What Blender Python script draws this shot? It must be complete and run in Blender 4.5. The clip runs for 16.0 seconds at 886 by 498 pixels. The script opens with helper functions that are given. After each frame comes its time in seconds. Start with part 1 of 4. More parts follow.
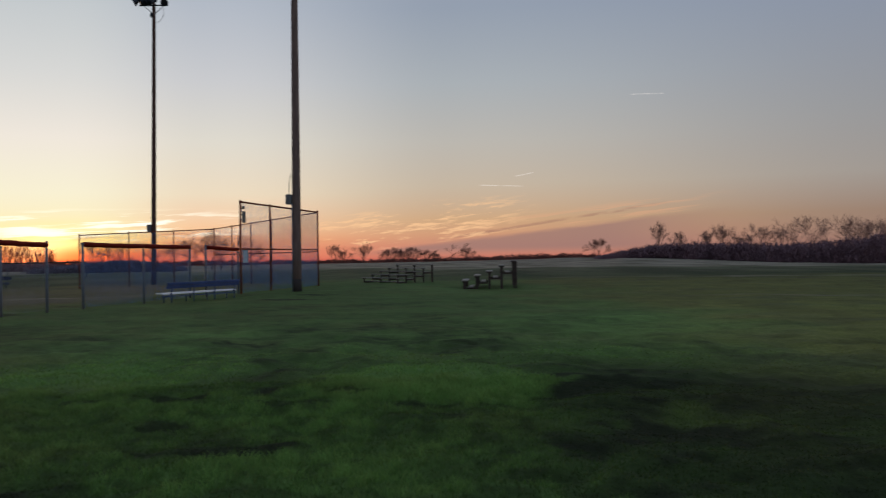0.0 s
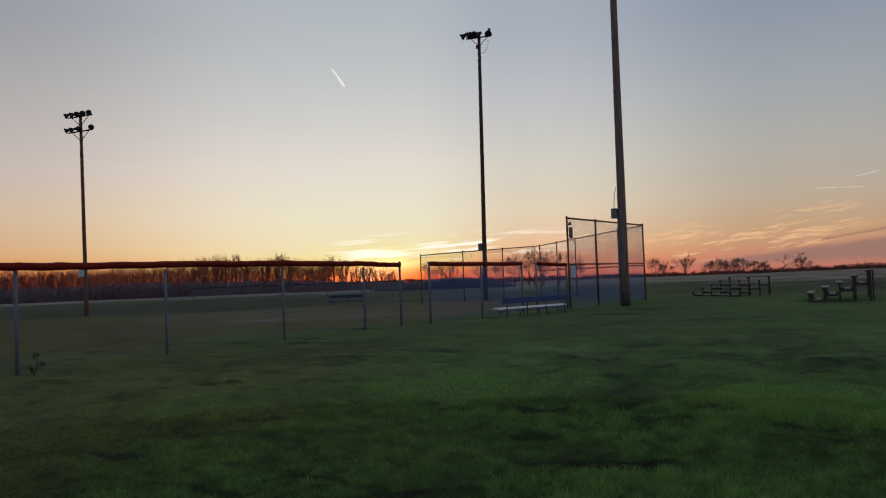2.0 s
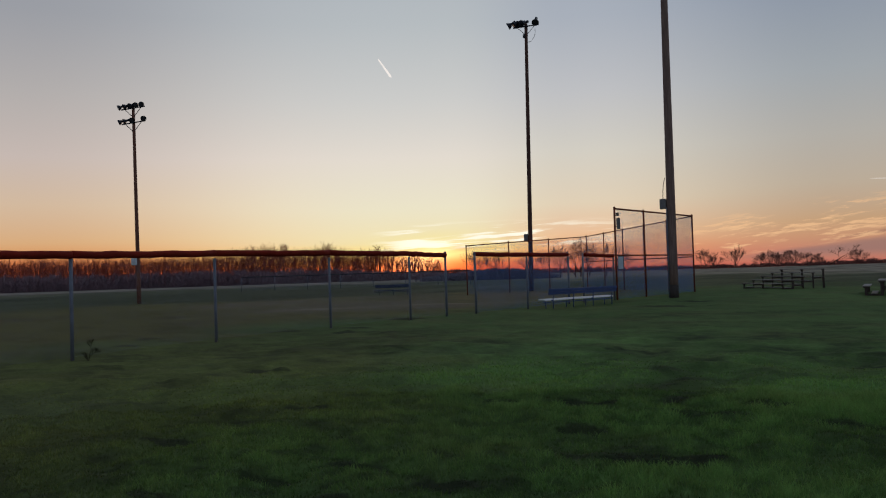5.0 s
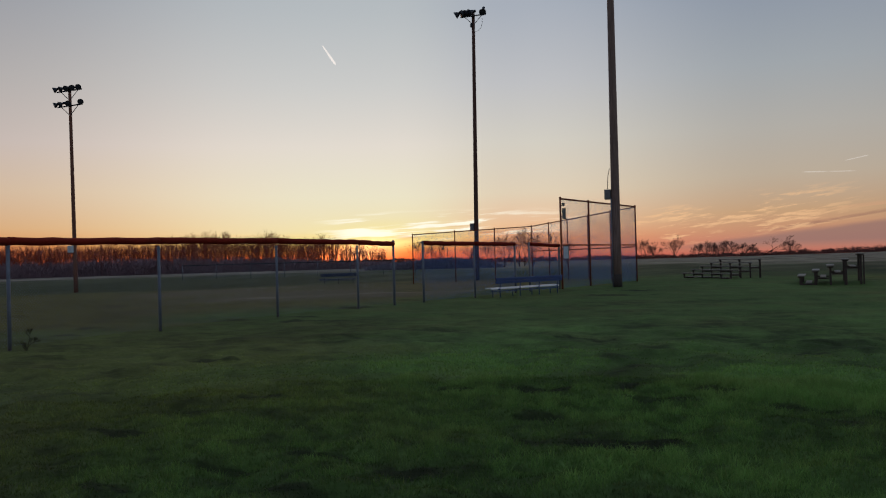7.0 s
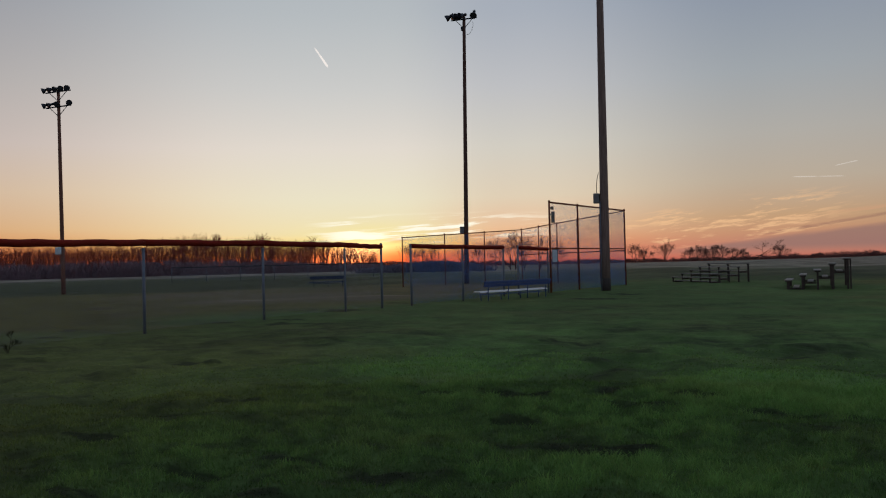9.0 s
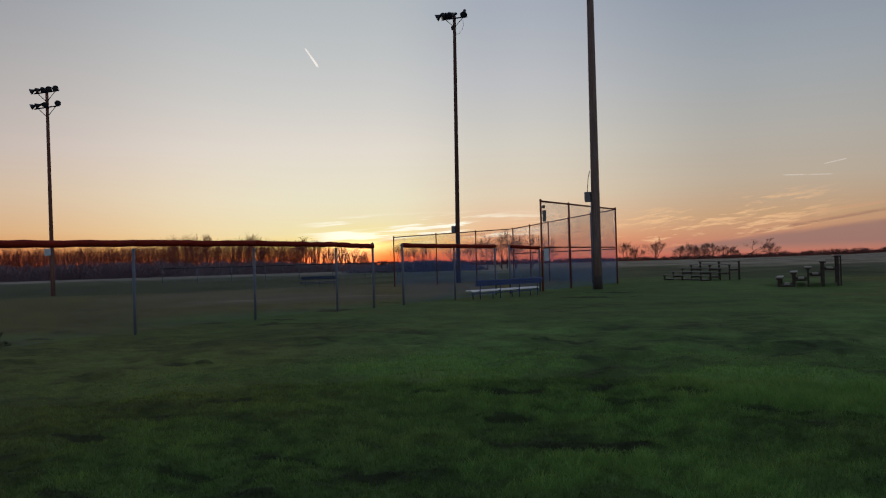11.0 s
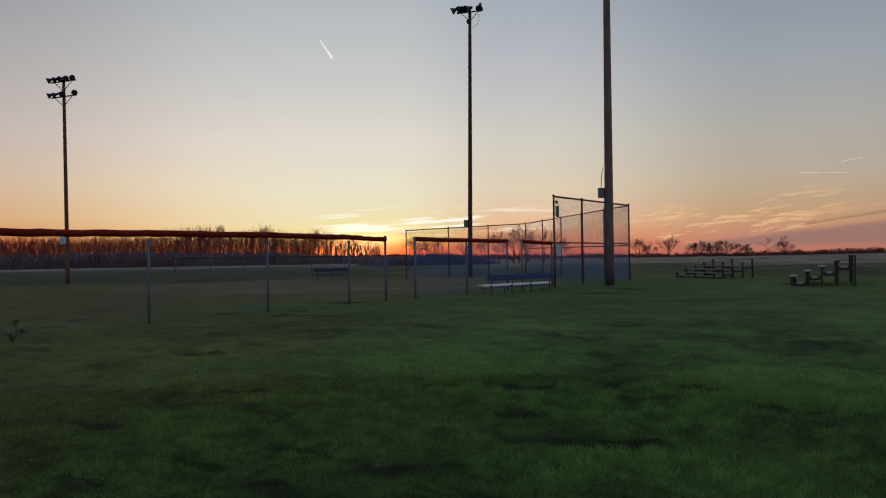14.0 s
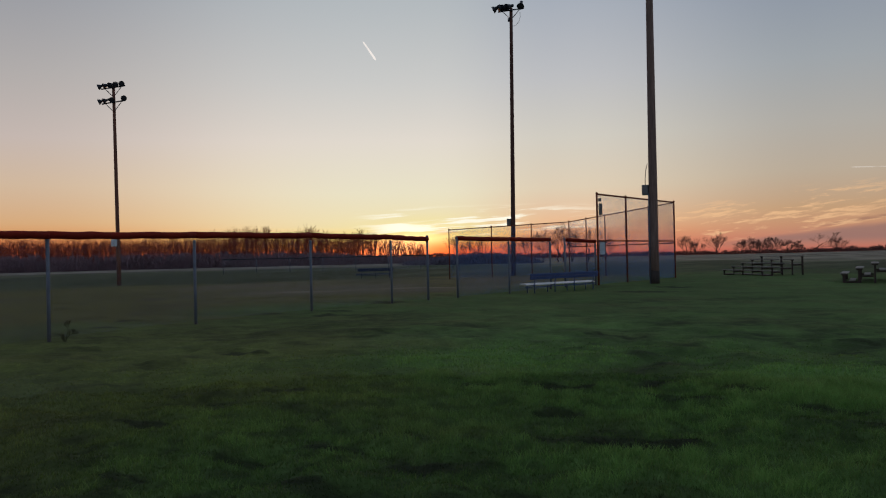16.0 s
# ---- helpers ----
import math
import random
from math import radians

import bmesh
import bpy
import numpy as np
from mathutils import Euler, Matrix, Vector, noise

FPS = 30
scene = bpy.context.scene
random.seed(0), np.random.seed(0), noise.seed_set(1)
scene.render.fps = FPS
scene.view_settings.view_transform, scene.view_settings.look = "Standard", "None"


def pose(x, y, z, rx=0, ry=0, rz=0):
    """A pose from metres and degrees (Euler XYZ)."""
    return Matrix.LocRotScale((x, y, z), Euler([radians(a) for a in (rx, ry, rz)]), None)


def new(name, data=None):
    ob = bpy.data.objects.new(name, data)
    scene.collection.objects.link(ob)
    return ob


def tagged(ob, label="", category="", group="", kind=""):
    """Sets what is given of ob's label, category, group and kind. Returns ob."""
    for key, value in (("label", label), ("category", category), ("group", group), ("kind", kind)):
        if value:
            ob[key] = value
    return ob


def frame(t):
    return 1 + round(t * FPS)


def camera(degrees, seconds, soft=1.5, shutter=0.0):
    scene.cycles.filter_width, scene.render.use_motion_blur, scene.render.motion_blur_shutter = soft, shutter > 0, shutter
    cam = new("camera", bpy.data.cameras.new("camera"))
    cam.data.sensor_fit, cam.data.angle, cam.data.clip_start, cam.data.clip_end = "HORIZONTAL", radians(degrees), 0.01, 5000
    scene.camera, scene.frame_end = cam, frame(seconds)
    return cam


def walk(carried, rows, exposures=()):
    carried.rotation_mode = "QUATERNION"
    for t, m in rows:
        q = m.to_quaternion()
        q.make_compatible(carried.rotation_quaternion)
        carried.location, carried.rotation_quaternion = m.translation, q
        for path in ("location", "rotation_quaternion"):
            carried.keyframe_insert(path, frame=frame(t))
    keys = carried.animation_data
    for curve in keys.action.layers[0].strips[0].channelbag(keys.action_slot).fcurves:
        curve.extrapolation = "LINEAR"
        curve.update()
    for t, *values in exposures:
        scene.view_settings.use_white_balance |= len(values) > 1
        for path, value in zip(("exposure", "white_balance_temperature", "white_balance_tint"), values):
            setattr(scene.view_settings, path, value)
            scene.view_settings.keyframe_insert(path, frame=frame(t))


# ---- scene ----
cam = camera(56.74, 16.0, soft=1.15, shutter=0.25)
PATH = [
    (0.0, pose(0.618, 0.090, 1.601, 90.565, 0.968, 1.398)),
    (0.5, pose(0.482, 0.032, 1.613, 90.909, 0.821, 8.638)),
    (1.0, pose(0.288, 0.048, 1.612, 91.788, 1.299, 15.141)),
    (1.5, pose(0.203, 0.017, 1.611, 92.279, 1.853, 20.225)),
    (2.0, pose(0.169, -0.011, 1.612, 92.171, 2.119, 23.332)),
    (2.5, pose(0.195, -0.012, 1.609, 91.760, 1.809, 24.978)),
    (3.0, pose(0.248, 0.025, 1.616, 91.935, 1.450, 26.916)),
    (5.5, pose(0.090, 0.040, 1.605, 91.455, 2.027, 26.060)),
    (6.0, pose(0.046, 0.042, 1.601, 91.163, 1.888, 24.223)),
    (6.5, pose(0.019, 0.021, 1.597, 90.895, 1.692, 22.947)),
    (7.0, pose(-0.000, 0.000, 1.598, 90.743, 1.558, 22.600)),
    (7.5, pose(0.037, 0.008, 1.594, 90.679, 1.534, 22.471)),
    (8.0, pose(0.067, 0.035, 1.596, 90.715, 1.667, 22.262)),
    (8.5, pose(0.115, 0.062, 1.600, 90.948, 1.439, 22.119)),
    (11.0, pose(0.086, 0.120, 1.581, 90.904, 1.649, 21.419)),
    (11.5, pose(0.045, 0.095, 1.582, 90.648, 1.672, 20.549)),
    (12.0, pose(0.007, 0.070, 1.581, 90.703, 1.573, 20.178)),
    (12.5, pose(-0.011, 0.057, 1.582, 90.841, 1.464, 20.248)),
    (13.0, pose(0.020, 0.046, 1.584, 90.627, 1.400, 20.159)),
    (13.5, pose(0.062, 0.078, 1.592, 90.322, 1.103, 21.234)),
    (14.0, pose(0.089, 0.073, 1.600, 90.469, 0.834, 22.247)),
    (14.5, pose(0.118, 0.093, 1.605, 90.792, 1.004, 23.317)),
    (15.0, pose(0.138, 0.098, 1.603, 90.848, 1.345, 24.693)),
    (15.5, pose(0.153, 0.114, 1.593, 89.915, 1.366, 25.403)),
    (16.0, pose(0.169, 0.086, 1.599, 90.474, 1.276, 25.327)),
]
walk(cam, PATH, exposures=[(0.0, 0.18), (0.5, -0.19), (1.0, -0.12), (1.5, -0.04), (2.0, 0.0), (3.0, 0.0), (16.0, -0.03)])

# ---------- sky, sun ----------
def lin(r, g, b):
    """sRGB 0-255 to linear RGBA."""
    f = lambda c: c / 12.92 if c <= 0.04045 else ((c + 0.055) / 1.055) ** 2.4
    return (f(r / 255), f(g / 255), f(b / 255), 1.0)


SUN_AZ, SUN_EL = radians(27.4), radians(0.7)      # azimuth counted to the left of +y


class Nodes:
    """Short hand for node trees."""

    def __init__(self, tree):
        self.tree = tree
        tree.nodes.clear()

    def add(self, kind, **props):
        n = self.tree.nodes.new(kind)
        if "operation" in props:
            n.operation = props["operation"]
        if "interpolation_type" in props:
            n.interpolation_type = props["interpolation_type"]
        if "data_type" in props:
            n.data_type, n.blend_type = props["data_type"], props["blend_type"]
        if "attribute_name" in props:
            n.attribute_name = props["attribute_name"]
        if "layer_name" in props:
            n.layer_name = props["layer_name"]
        return n

    def put(self, socket, value):
        if isinstance(value, bpy.types.NodeSocket):
            self.tree.links.new(value, socket)
        elif value is not None:
            socket.default_value = value

    def math(self, op, a, b=None, c=None):
        n = self.add("ShaderNodeMath", operation=op)
        for s, v in zip(n.inputs, (a, b, c)):
            self.put(s, v)
        return n.outputs[0]

    def vec(self, x, y, z):
        n = self.add("ShaderNodeCombineXYZ")
        for s, v in zip(n.inputs, (x, y, z)):
            self.put(s, v)
        return n.outputs[0]

    def span(self, value, a, b, lo=0.0, hi=1.0, smooth=True):
        n = self.add("ShaderNodeMapRange", interpolation_type="SMOOTHSTEP" if smooth else "LINEAR")
        for s, v in zip(n.inputs, (value, a, b, lo, hi)):
            self.put(s, v)
        return n.outputs[0]

    def ramp(self, value, stops):
        n = self.add("ShaderNodeValToRGB")
        els = n.color_ramp.elements
        while len(els) < len(stops):
            els.new(0.5)
        for e, (p, c) in zip(els, stops):
            e.position, e.color = p, c
        self.put(n.inputs[0], value)
        return n.outputs[0]

    def mix(self, fac, a, b, blend="MIX"):
        n = self.add("ShaderNodeMix", data_type="RGBA", blend_type=blend)
        self.put(n.inputs[0], fac)
        self.put(n.inputs[6], a)
        self.put(n.inputs[7], b)
        return n.outputs[2]

    def noise(self, vector, scale, detail=4.0, rough=0.55):
        n = self.add("ShaderNodeTexNoise")
        self.put(n.inputs["Vector"], vector)
        n.inputs["Scale"].default_value, n.inputs["Detail"].default_value, n.inputs["Roughness"].default_value = scale, detail, rough
        return n.outputs[0]


def stops(rows):
    """Ramp stops from (elevation in degrees, sRGB); the ramp runs over the root of the sine."""
    return [(math.sqrt(math.sin(radians(e))), lin(*c)) for e, c in rows]


world = bpy.data.worlds.new("sky")
scene.world = world
world.use_nodes = True
n = Nodes(world.node_tree)
sep = n.add("ShaderNodeSeparateXYZ")
n.put(sep.inputs[0], n.add("ShaderNodeTexCoord").outputs["Generated"])
dx, dy, dz = sep.outputs
up = n.math("MAXIMUM", dz, 0.0)
level = n.math("SQRT", up)
az = n.math("MULTIPLY", n.math("ARCTAN2", n.math("MULTIPLY", dx, -1.0), dy), 180 / math.pi)
el = n.math("MULTIPLY", n.math("ARCSINE", up), 180 / math.pi)
off = n.math("ABSOLUTE", n.math("WRAP", n.math("SUBTRACT", az, math.degrees(SUN_AZ)), 180.0, -180.0))
near_sun = n.ramp(level, stops([(0, (232, 56, 28)), (0.5, (252, 108, 44)), (0.9, (255, 168, 72)), (1.4, (250, 216, 124)), (2.2, (243, 227, 178)), (4.5, (236, 228, 200)), (8, (227, 219, 208)),
                                (12, (204, 204, 202)), (17, (182, 188, 192)), (32, (150, 160, 176)), (90, (132, 144, 162))]))
beside = n.ramp(level, stops([(0, (190, 112, 96)), (0.8, (195, 131, 109)), (1.6, (198, 147, 114)), (2.6, (196, 159, 123)), (5, (187, 172, 153)), (8, (177, 173, 166)),
                              (12, (160, 166, 171)), (17, (140, 150, 165)), (32, (132, 144, 162)), (90, (130, 142, 160))]))
away = n.ramp(level, stops([(0, (146, 102, 94)), (2.5, (144, 121, 106)), (5, (151, 144, 138)), (9, (142, 143, 146)), (17, (128, 138, 156)), (32, (132, 144, 164)), (90, (130, 142, 160))]))
beside_left = n.ramp(level, stops([(0, (212, 58, 34)), (1.0, (236, 112, 58)), (1.8, (238, 164, 104)), (2.6, (238, 188, 136)), (5, (232, 203, 172)), (8, (218, 202, 192)),
                                   (12, (196, 190, 186)), (17, (170, 172, 177)), (32, (150, 160, 176)), (90, (132, 144, 162))]))
flank = n.ramp(level, stops([(0, (213, 98, 76)), (0.6, (226, 130, 96)), (1.3, (234, 160, 116)), (2.2, (236, 189, 148)), (4.5, (225, 208, 182)), (8, (211, 206, 195)),
                             (12, (191, 192, 195)), (17, (168, 175, 186)), (32, (145, 155, 172)), (90, (132, 144, 162))]))
right = n.mix(n.span(off, 11, 27), n.mix(n.span(off, 1.5, 10), near_sun, flank), beside)
sky = n.mix(n.span(az, 25, 31), right, n.mix(n.span(off, 2, 26), near_sun, beside_left))
sky = n.mix(n.span(off, 27, 58), sky, away)
sky = n.mix(n.math("MULTIPLY", n.span(az, 36, 54), 0.8), sky, n.mix(1.0, sky, (0.76, 0.77, 0.8, 1), "MULTIPLY"))


def region(axis, lo0, lo1, hi1, hi0):
    """One inside lo1..hi1, falling to nought at lo0 and hi0."""
    return n.math("MULTIPLY", n.span(axis, lo0, lo1), n.span(axis, hi0, hi1))


def streaks(slope, along, across, seed, detail=6.0):
    """Cirrus drawn out along a slanting line, broken at two sizes."""
    v = n.math("ADD", el, n.math("MULTIPLY", az, slope))
    bend = n.noise(n.vec(n.math("MULTIPLY", az, 0.22), n.math("MULTIPLY", el, 0.5), seed + 2.0), 1.0, 2.0)
    v = n.math("ADD", v, n.math("MULTIPLY", bend, 0.5))
    return n.noise(n.vec(n.math("MULTIPLY", az, along), n.math("MULTIPLY", v, across), seed), 1.0, detail, 0.62)


# grey-mauve wedge low on the right, a thin dark band above it, and bright wisps
v2 = n.math("ADD", el, n.math("MULTIPLY", az, 0.105))
ragged = n.math("ADD", v2, n.math("MULTIPLY", n.noise(n.vec(n.math("MULTIPLY", az, 0.3), n.math("MULTIPLY", v2, 2.0), 4.0), 1.0, 5.0), 0.35))
wedge = n.math("MULTIPLY", n.span(ragged, 1.5, 1.1), n.math("MULTIPLY", region(az, -20, -9, 4, 10), n.span(el, 0.0, 0.7)))
sky = n.mix(n.math("MULTIPLY", wedge, 0.8), sky, lin(148, 115, 108))
c0 = streaks(0.14, 0.35, 1.6, 31.0)
v3 = n.math("ADD", el, n.math("MULTIPLY", az, 0.14))
thin = n.math("MULTIPLY", region(n.math("ADD", v3, n.math("MULTIPLY", n.noise(n.vec(n.math("MULTIPLY", az, 0.25), el, 9.0), 1.0, 3.0), 0.12)), 1.38, 1.5, 1.56, 1.7), region(az, -15, -11, -2, 3))
sky = n.mix(n.math("MULTIPLY", n.math("MULTIPLY", thin, n.span(c0, 0.35, 0.6)), 0.5), sky, lin(140, 102, 92))
c2 = streaks(0.1, 0.42, 3.1, 7.7)
m2 = n.math("MULTIPLY", region(az, -6, 0, 7, 14), region(v2, 1.1, 1.5, 3.2, 4.3))
sky = n.mix(n.math("MULTIPLY", n.span(c2, 0.5, 0.63), n.math("MULTIPLY", m2, 0.7)), sky, lin(242, 194, 146))
c3 = streaks(0.1, 0.12, 2.4, 15.3)
m4 = n.math("MULTIPLY", region(az, -19, -13, 4, 10), region(v2, 1.0, 1.3, 2.0, 2.6))
sky = n.mix(n.math("MULTIPLY", n.span(c3, 0.5, 0.62), n.math("MULTIPLY", m4, 0.45)), sky, lin(212, 160, 126))
# the sun's own glow, low behind the trees, with white and grey streaks over it
flare = n.math("ADD", n.math("POWER", n.math("DIVIDE", n.math("SUBTRACT", az, 27.0), 4.4), 2.0), n.math("POWER", n.math("DIVIDE", n.math("SUBTRACT", el, 1.9), 0.85), 2.0))
sky = n.mix(n.math("MULTIPLY", n.math("EXPONENT", n.math("MULTIPLY", flare, -1.0)), 0.6), sky, lin(250, 232, 150))
c1 = streaks(0.05, 0.13, 2.5, 3.1)
m1 = n.math("MULTIPLY", region(az, 11, 21, 28, 32), region(el, 1.2, 1.8, 2.8, 3.6))
sky = n.mix(n.math("MULTIPLY", n.span(c1, 0.47, 0.57), m1), sky, (1.05, 1.0, 0.82, 1.0))
c4 = streaks(0.04, 0.3, 2.9, 21.0)
m5 = n.math("MULTIPLY", region(az, 8, 13, 23, 29), region(el, 0.5, 0.9, 1.8, 2.6))
sky = n.mix(n.math("MULTIPLY", n.span(c4, 0.5, 0.66), n.math("MULTIPLY", m5, 0.6)), sky, lin(206, 132, 92))
disc = n.math("ADD", n.math("POWER", n.math("DIVIDE", n.math("SUBTRACT", az, 28.5), 3.3), 2.0), n.math("POWER", n.math("DIVIDE", n.math("SUBTRACT", el, 0.45), 0.5), 2.0))
sky = n.mix(n.math("EXPONENT", n.math("MULTIPLY", disc, -1.0)), sky, (2.4, 0.48, 0.12, 1.0))
burst = n.math("ADD", n.math("POWER", n.math("DIVIDE", n.math("SUBTRACT", az, 26.9), 1.9), 2.0), n.math("POWER", n.math("DIVIDE", n.math("SUBTRACT", el, 1.25), 0.42), 2.0))
sky = n.mix(n.math("MULTIPLY", n.math("EXPONENT", n.math("MULTIPLY", burst, -1.0)), 0.85), sky, (1.7, 1.1, 0.42, 1.0))
heart = n.math("ADD", n.math("POWER", n.math("DIVIDE", n.math("SUBTRACT", az, 28.2), 1.3), 2.0), n.math("POWER", n.math("DIVIDE", n.math("SUBTRACT", el, 0.8), 0.42), 2.0))
sky = n.mix(n.math("MULTIPLY", n.math("EXPONENT", n.math("MULTIPLY", heart, -1.0)), 0.9), sky, (3.2, 1.5, 0.55, 1.0))
core = n.math("ADD", n.math("POWER", n.math("DIVIDE", n.math("SUBTRACT", az, 27.3), 2.3), 2.0), n.math("POWER", n.math("DIVIDE", n.math("SUBTRACT", el, 2.0), 0.34), 2.0))
core = n.math("MULTIPLY", n.math("EXPONENT", n.math("MULTIPLY", core, -1.0)), n.span(c1, 0.4, 0.56, 0.1, 1.0))
sky = n.mix(core, sky, (1.2, 1.1, 0.85, 1.0))
bg = n.add("ShaderNodeBackground")
n.put(bg.inputs[0], sky)
bg.inputs[1].default_value = 1.0
n.put(n.add("ShaderNodeOutputWorld").inputs[0], bg.outputs[0])

sun = new("sun", bpy.data.lights.new("sun", "SUN"))
sun.data.energy, sun.data.angle, sun.data.color = 0.6, radians(1.5), (1.0, 0.5, 0.25)
away_from_sun = Vector((math.sin(SUN_AZ), -math.cos(SUN_AZ), -math.tan(SUN_EL)))
sun.matrix_world = Matrix.Translation((-100, 200, 30)) @ away_from_sun.to_track_quat("-Z", "Y").to_matrix().to_4x4()


# ---------- materials ----------
def material(name, base, rough=0.6, metal=0.0, second=None, scale=6.0, bump=0.0, bump_scale=40.0, stretch=(1, 1, 1), specular=0.3, island=0.0):
    """A surface whose colour wanders between base and second at two scales, with a fine relief."""
    mat = bpy.data.materials.new(name)
    mat.use_nodes = True
    k = Nodes(mat.node_tree)
    bsdf, out = k.add("ShaderNodeBsdfPrincipled"), k.add("ShaderNodeOutputMaterial")
    k.put(out.inputs[0], bsdf.outputs[0])
    mapping = k.add("ShaderNodeMapping")
    k.put(mapping.inputs[0], k.add("ShaderNodeTexCoord").outputs["Object"])
    mapping.inputs["Scale"].default_value = stretch
    where = mapping.outputs[0]
    second = second or tuple(c * 0.6 for c in base)
    f = k.math("ADD", k.math("MULTIPLY", k.noise(where, scale), 0.65), k.math("MULTIPLY", k.noise(where, scale * 7, 3), 0.35))
    f = k.span(f, 0.36, 0.64)
    if island:
        f = k.math("ADD", k.math("MULTIPLY", f, 1 - island), k.math("MULTIPLY", k.add("ShaderNodeNewGeometry").outputs["Random Per Island"], island))
    k.put(bsdf.inputs["Base Color"], k.mix(f, (*base, 1), (*second, 1)))
    k.put(bsdf.inputs["Roughness"], k.math("ADD", rough - 0.06, k.math("MULTIPLY", k.noise(where, scale * 3), 0.14)))
    bsdf.inputs["Metallic"].default_value = metal
    bsdf.inputs["Specular IOR Level"].default_value = specular
    if bump:
        b = k.add("ShaderNodeBump")
        b.inputs["Strength"].default_value, b.inputs["Distance"].default_value = bump, 0.02
        k.put(b.inputs["Height"], k.noise(where, bump_scale))
        k.put(bsdf.inputs["Normal"], b.outputs[0])
    return mat


GALVANISED = material("galvanised_steel", (0.17, 0.2, 0.26), 0.65, 0.0, (0.12, 0.145, 0.19), 8, specular=0.2)
RUSTY_STEEL = material("weathered_brown_steel", (0.25, 0.075, 0.045), 0.7, 0.0, (0.15, 0.05, 0.035), 5, 0.3, specular=0.1)
WIRE_PLAIN = material("dull_chain_link_wire", (0.26, 0.29, 0.36), 0.6, 0.1, (0.19, 0.21, 0.27), 3)
# blue of the reflected sky put into the wire's base colour
SKY_BLUE_WIRE = material("sky_tinted_wire", (0.07, 0.2, 0.52), 0.5, 0.0, (0.05, 0.15, 0.42), 3)
CAP_RED = material("dark_red_fence_cap", (0.23, 0.022, 0.013), 0.75, 0, (0.16, 0.016, 0.01), 3, 0.2, 20, specular=0.08)
POLE_WOOD = material("weathered_pole_wood", (0.25, 0.18, 0.16), 0.85, 0, (0.15, 0.105, 0.095), 3, 0.6, 9, (6, 6, 0.4))
POLE_BROWN = material("reddish_brown_pole_wood", (0.22, 0.1, 0.07), 0.85, 0, (0.13, 0.06, 0.045), 3, 0.15, 9, (6, 6, 0.4))
POLE_FAR = material("dark_brown_pole_wood", (0.13, 0.065, 0.052), 0.85, 0, (0.07, 0.036, 0.03), 3, 0.15, 9, (6, 6, 0.4))
POLE_DARK = material("dark_creosoted_wood", (0.06, 0.05, 0.045), 0.85, 0, (0.035, 0.03, 0.028), 3, 0.6, 9, (6, 6, 0.4))
LAMP_METAL = material("dull_lamp_metal", (0.035, 0.04, 0.055), 0.5, 0.3, (0.022, 0.025, 0.035), 6)
LAMP_LENS = material("dark_lamp_glass", (0.05, 0.055, 0.075), 0.2, 0.1, (0.035, 0.04, 0.055), 6, specular=0.4)
BOX_GREY = material("grey_painted_box", (0.2, 0.21, 0.23), 0.5, 0.2, (0.13, 0.14, 0.15), 6)
BLACK_CABLE = material("black_cable", (0.03, 0.03, 0.035), 0.6)
BENCH_BLUE = material("blue_bench_paint", (0.045, 0.09, 0.27), 0.32, 0, (0.03, 0.065, 0.19), 5, 0.2)
BENCH_DARK = material("dark_blue_bench_paint", (0.022, 0.045, 0.12), 0.5, 0, (0.016, 0.032, 0.085), 5, 0.2)
BENCH_WHITE = material("pale_bench_planks", (0.84, 0.85, 0.87), 0.35, 0, (0.74, 0.76, 0.8), 5, 0.2, 30, (1, 5, 5))
STEEL_DARK = material("dark_steel_frame", (0.05, 0.055, 0.07), 0.5, 0.4, (0.035, 0.035, 0.045), 6)
BLEACHER_WOOD = material("weathered_bleacher_planks", (0.26, 0.24, 0.215), 0.6, 0, (0.19, 0.175, 0.16), 4, 0.4, 20, (1, 8, 8))
BLEACHER_POST = material("dark_bleacher_timber", (0.075, 0.055, 0.05), 0.8, 0, (0.045, 0.035, 0.03), 5, 0.4)
SIGN_WHITE = material("faded_white_sign", (0.62, 0.75, 0.84), 0.5, 0, (0.5, 0.6, 0.7), 7)
# red of the sunset glare put into the woodland's bark colour
BARK_GLARE = material("glare_reddened_bark", (0.36, 0.06, 0.028), 0.9, 0, (0.18, 0.035, 0.02), 1.5, island=0.5)
BARK_PALE = material("pale_brown_bark", (0.4, 0.26, 0.22), 0.9, 0, (0.24, 0.15, 0.13), 1.5, island=0.5)
BARK_DARK = material("dark_tree_bark", (0.13, 0.05, 0.034), 0.9, 0, (0.075, 0.032, 0.025), 1.5, island=0.5)
BRUSH = material("bare_brush_twigs", (0.26, 0.165, 0.195), 0.9, 0, (0.17, 0.105, 0.125), 0.3, island=0.6)
BRUSH_BLUE = material("blue_grey_brush_twigs", (0.17, 0.155, 0.22), 0.9, 0, (0.12, 0.105, 0.15), 0.3, island=0.5)
HEDGE = material("dark_reddish_hedge_twigs", (0.24, 0.09, 0.075), 0.9, 0, (0.14, 0.055, 0.05), 0.3, island=0.6)
BARK_FAR = material("distant_brown_bark", (0.26, 0.125, 0.1), 0.9, 0, (0.15, 0.075, 0.06), 1.5, island=0.5)
WEED = material("dry_weed", (0.06, 0.05, 0.03), 0.9, 0, (0.035, 0.035, 0.02), 10)


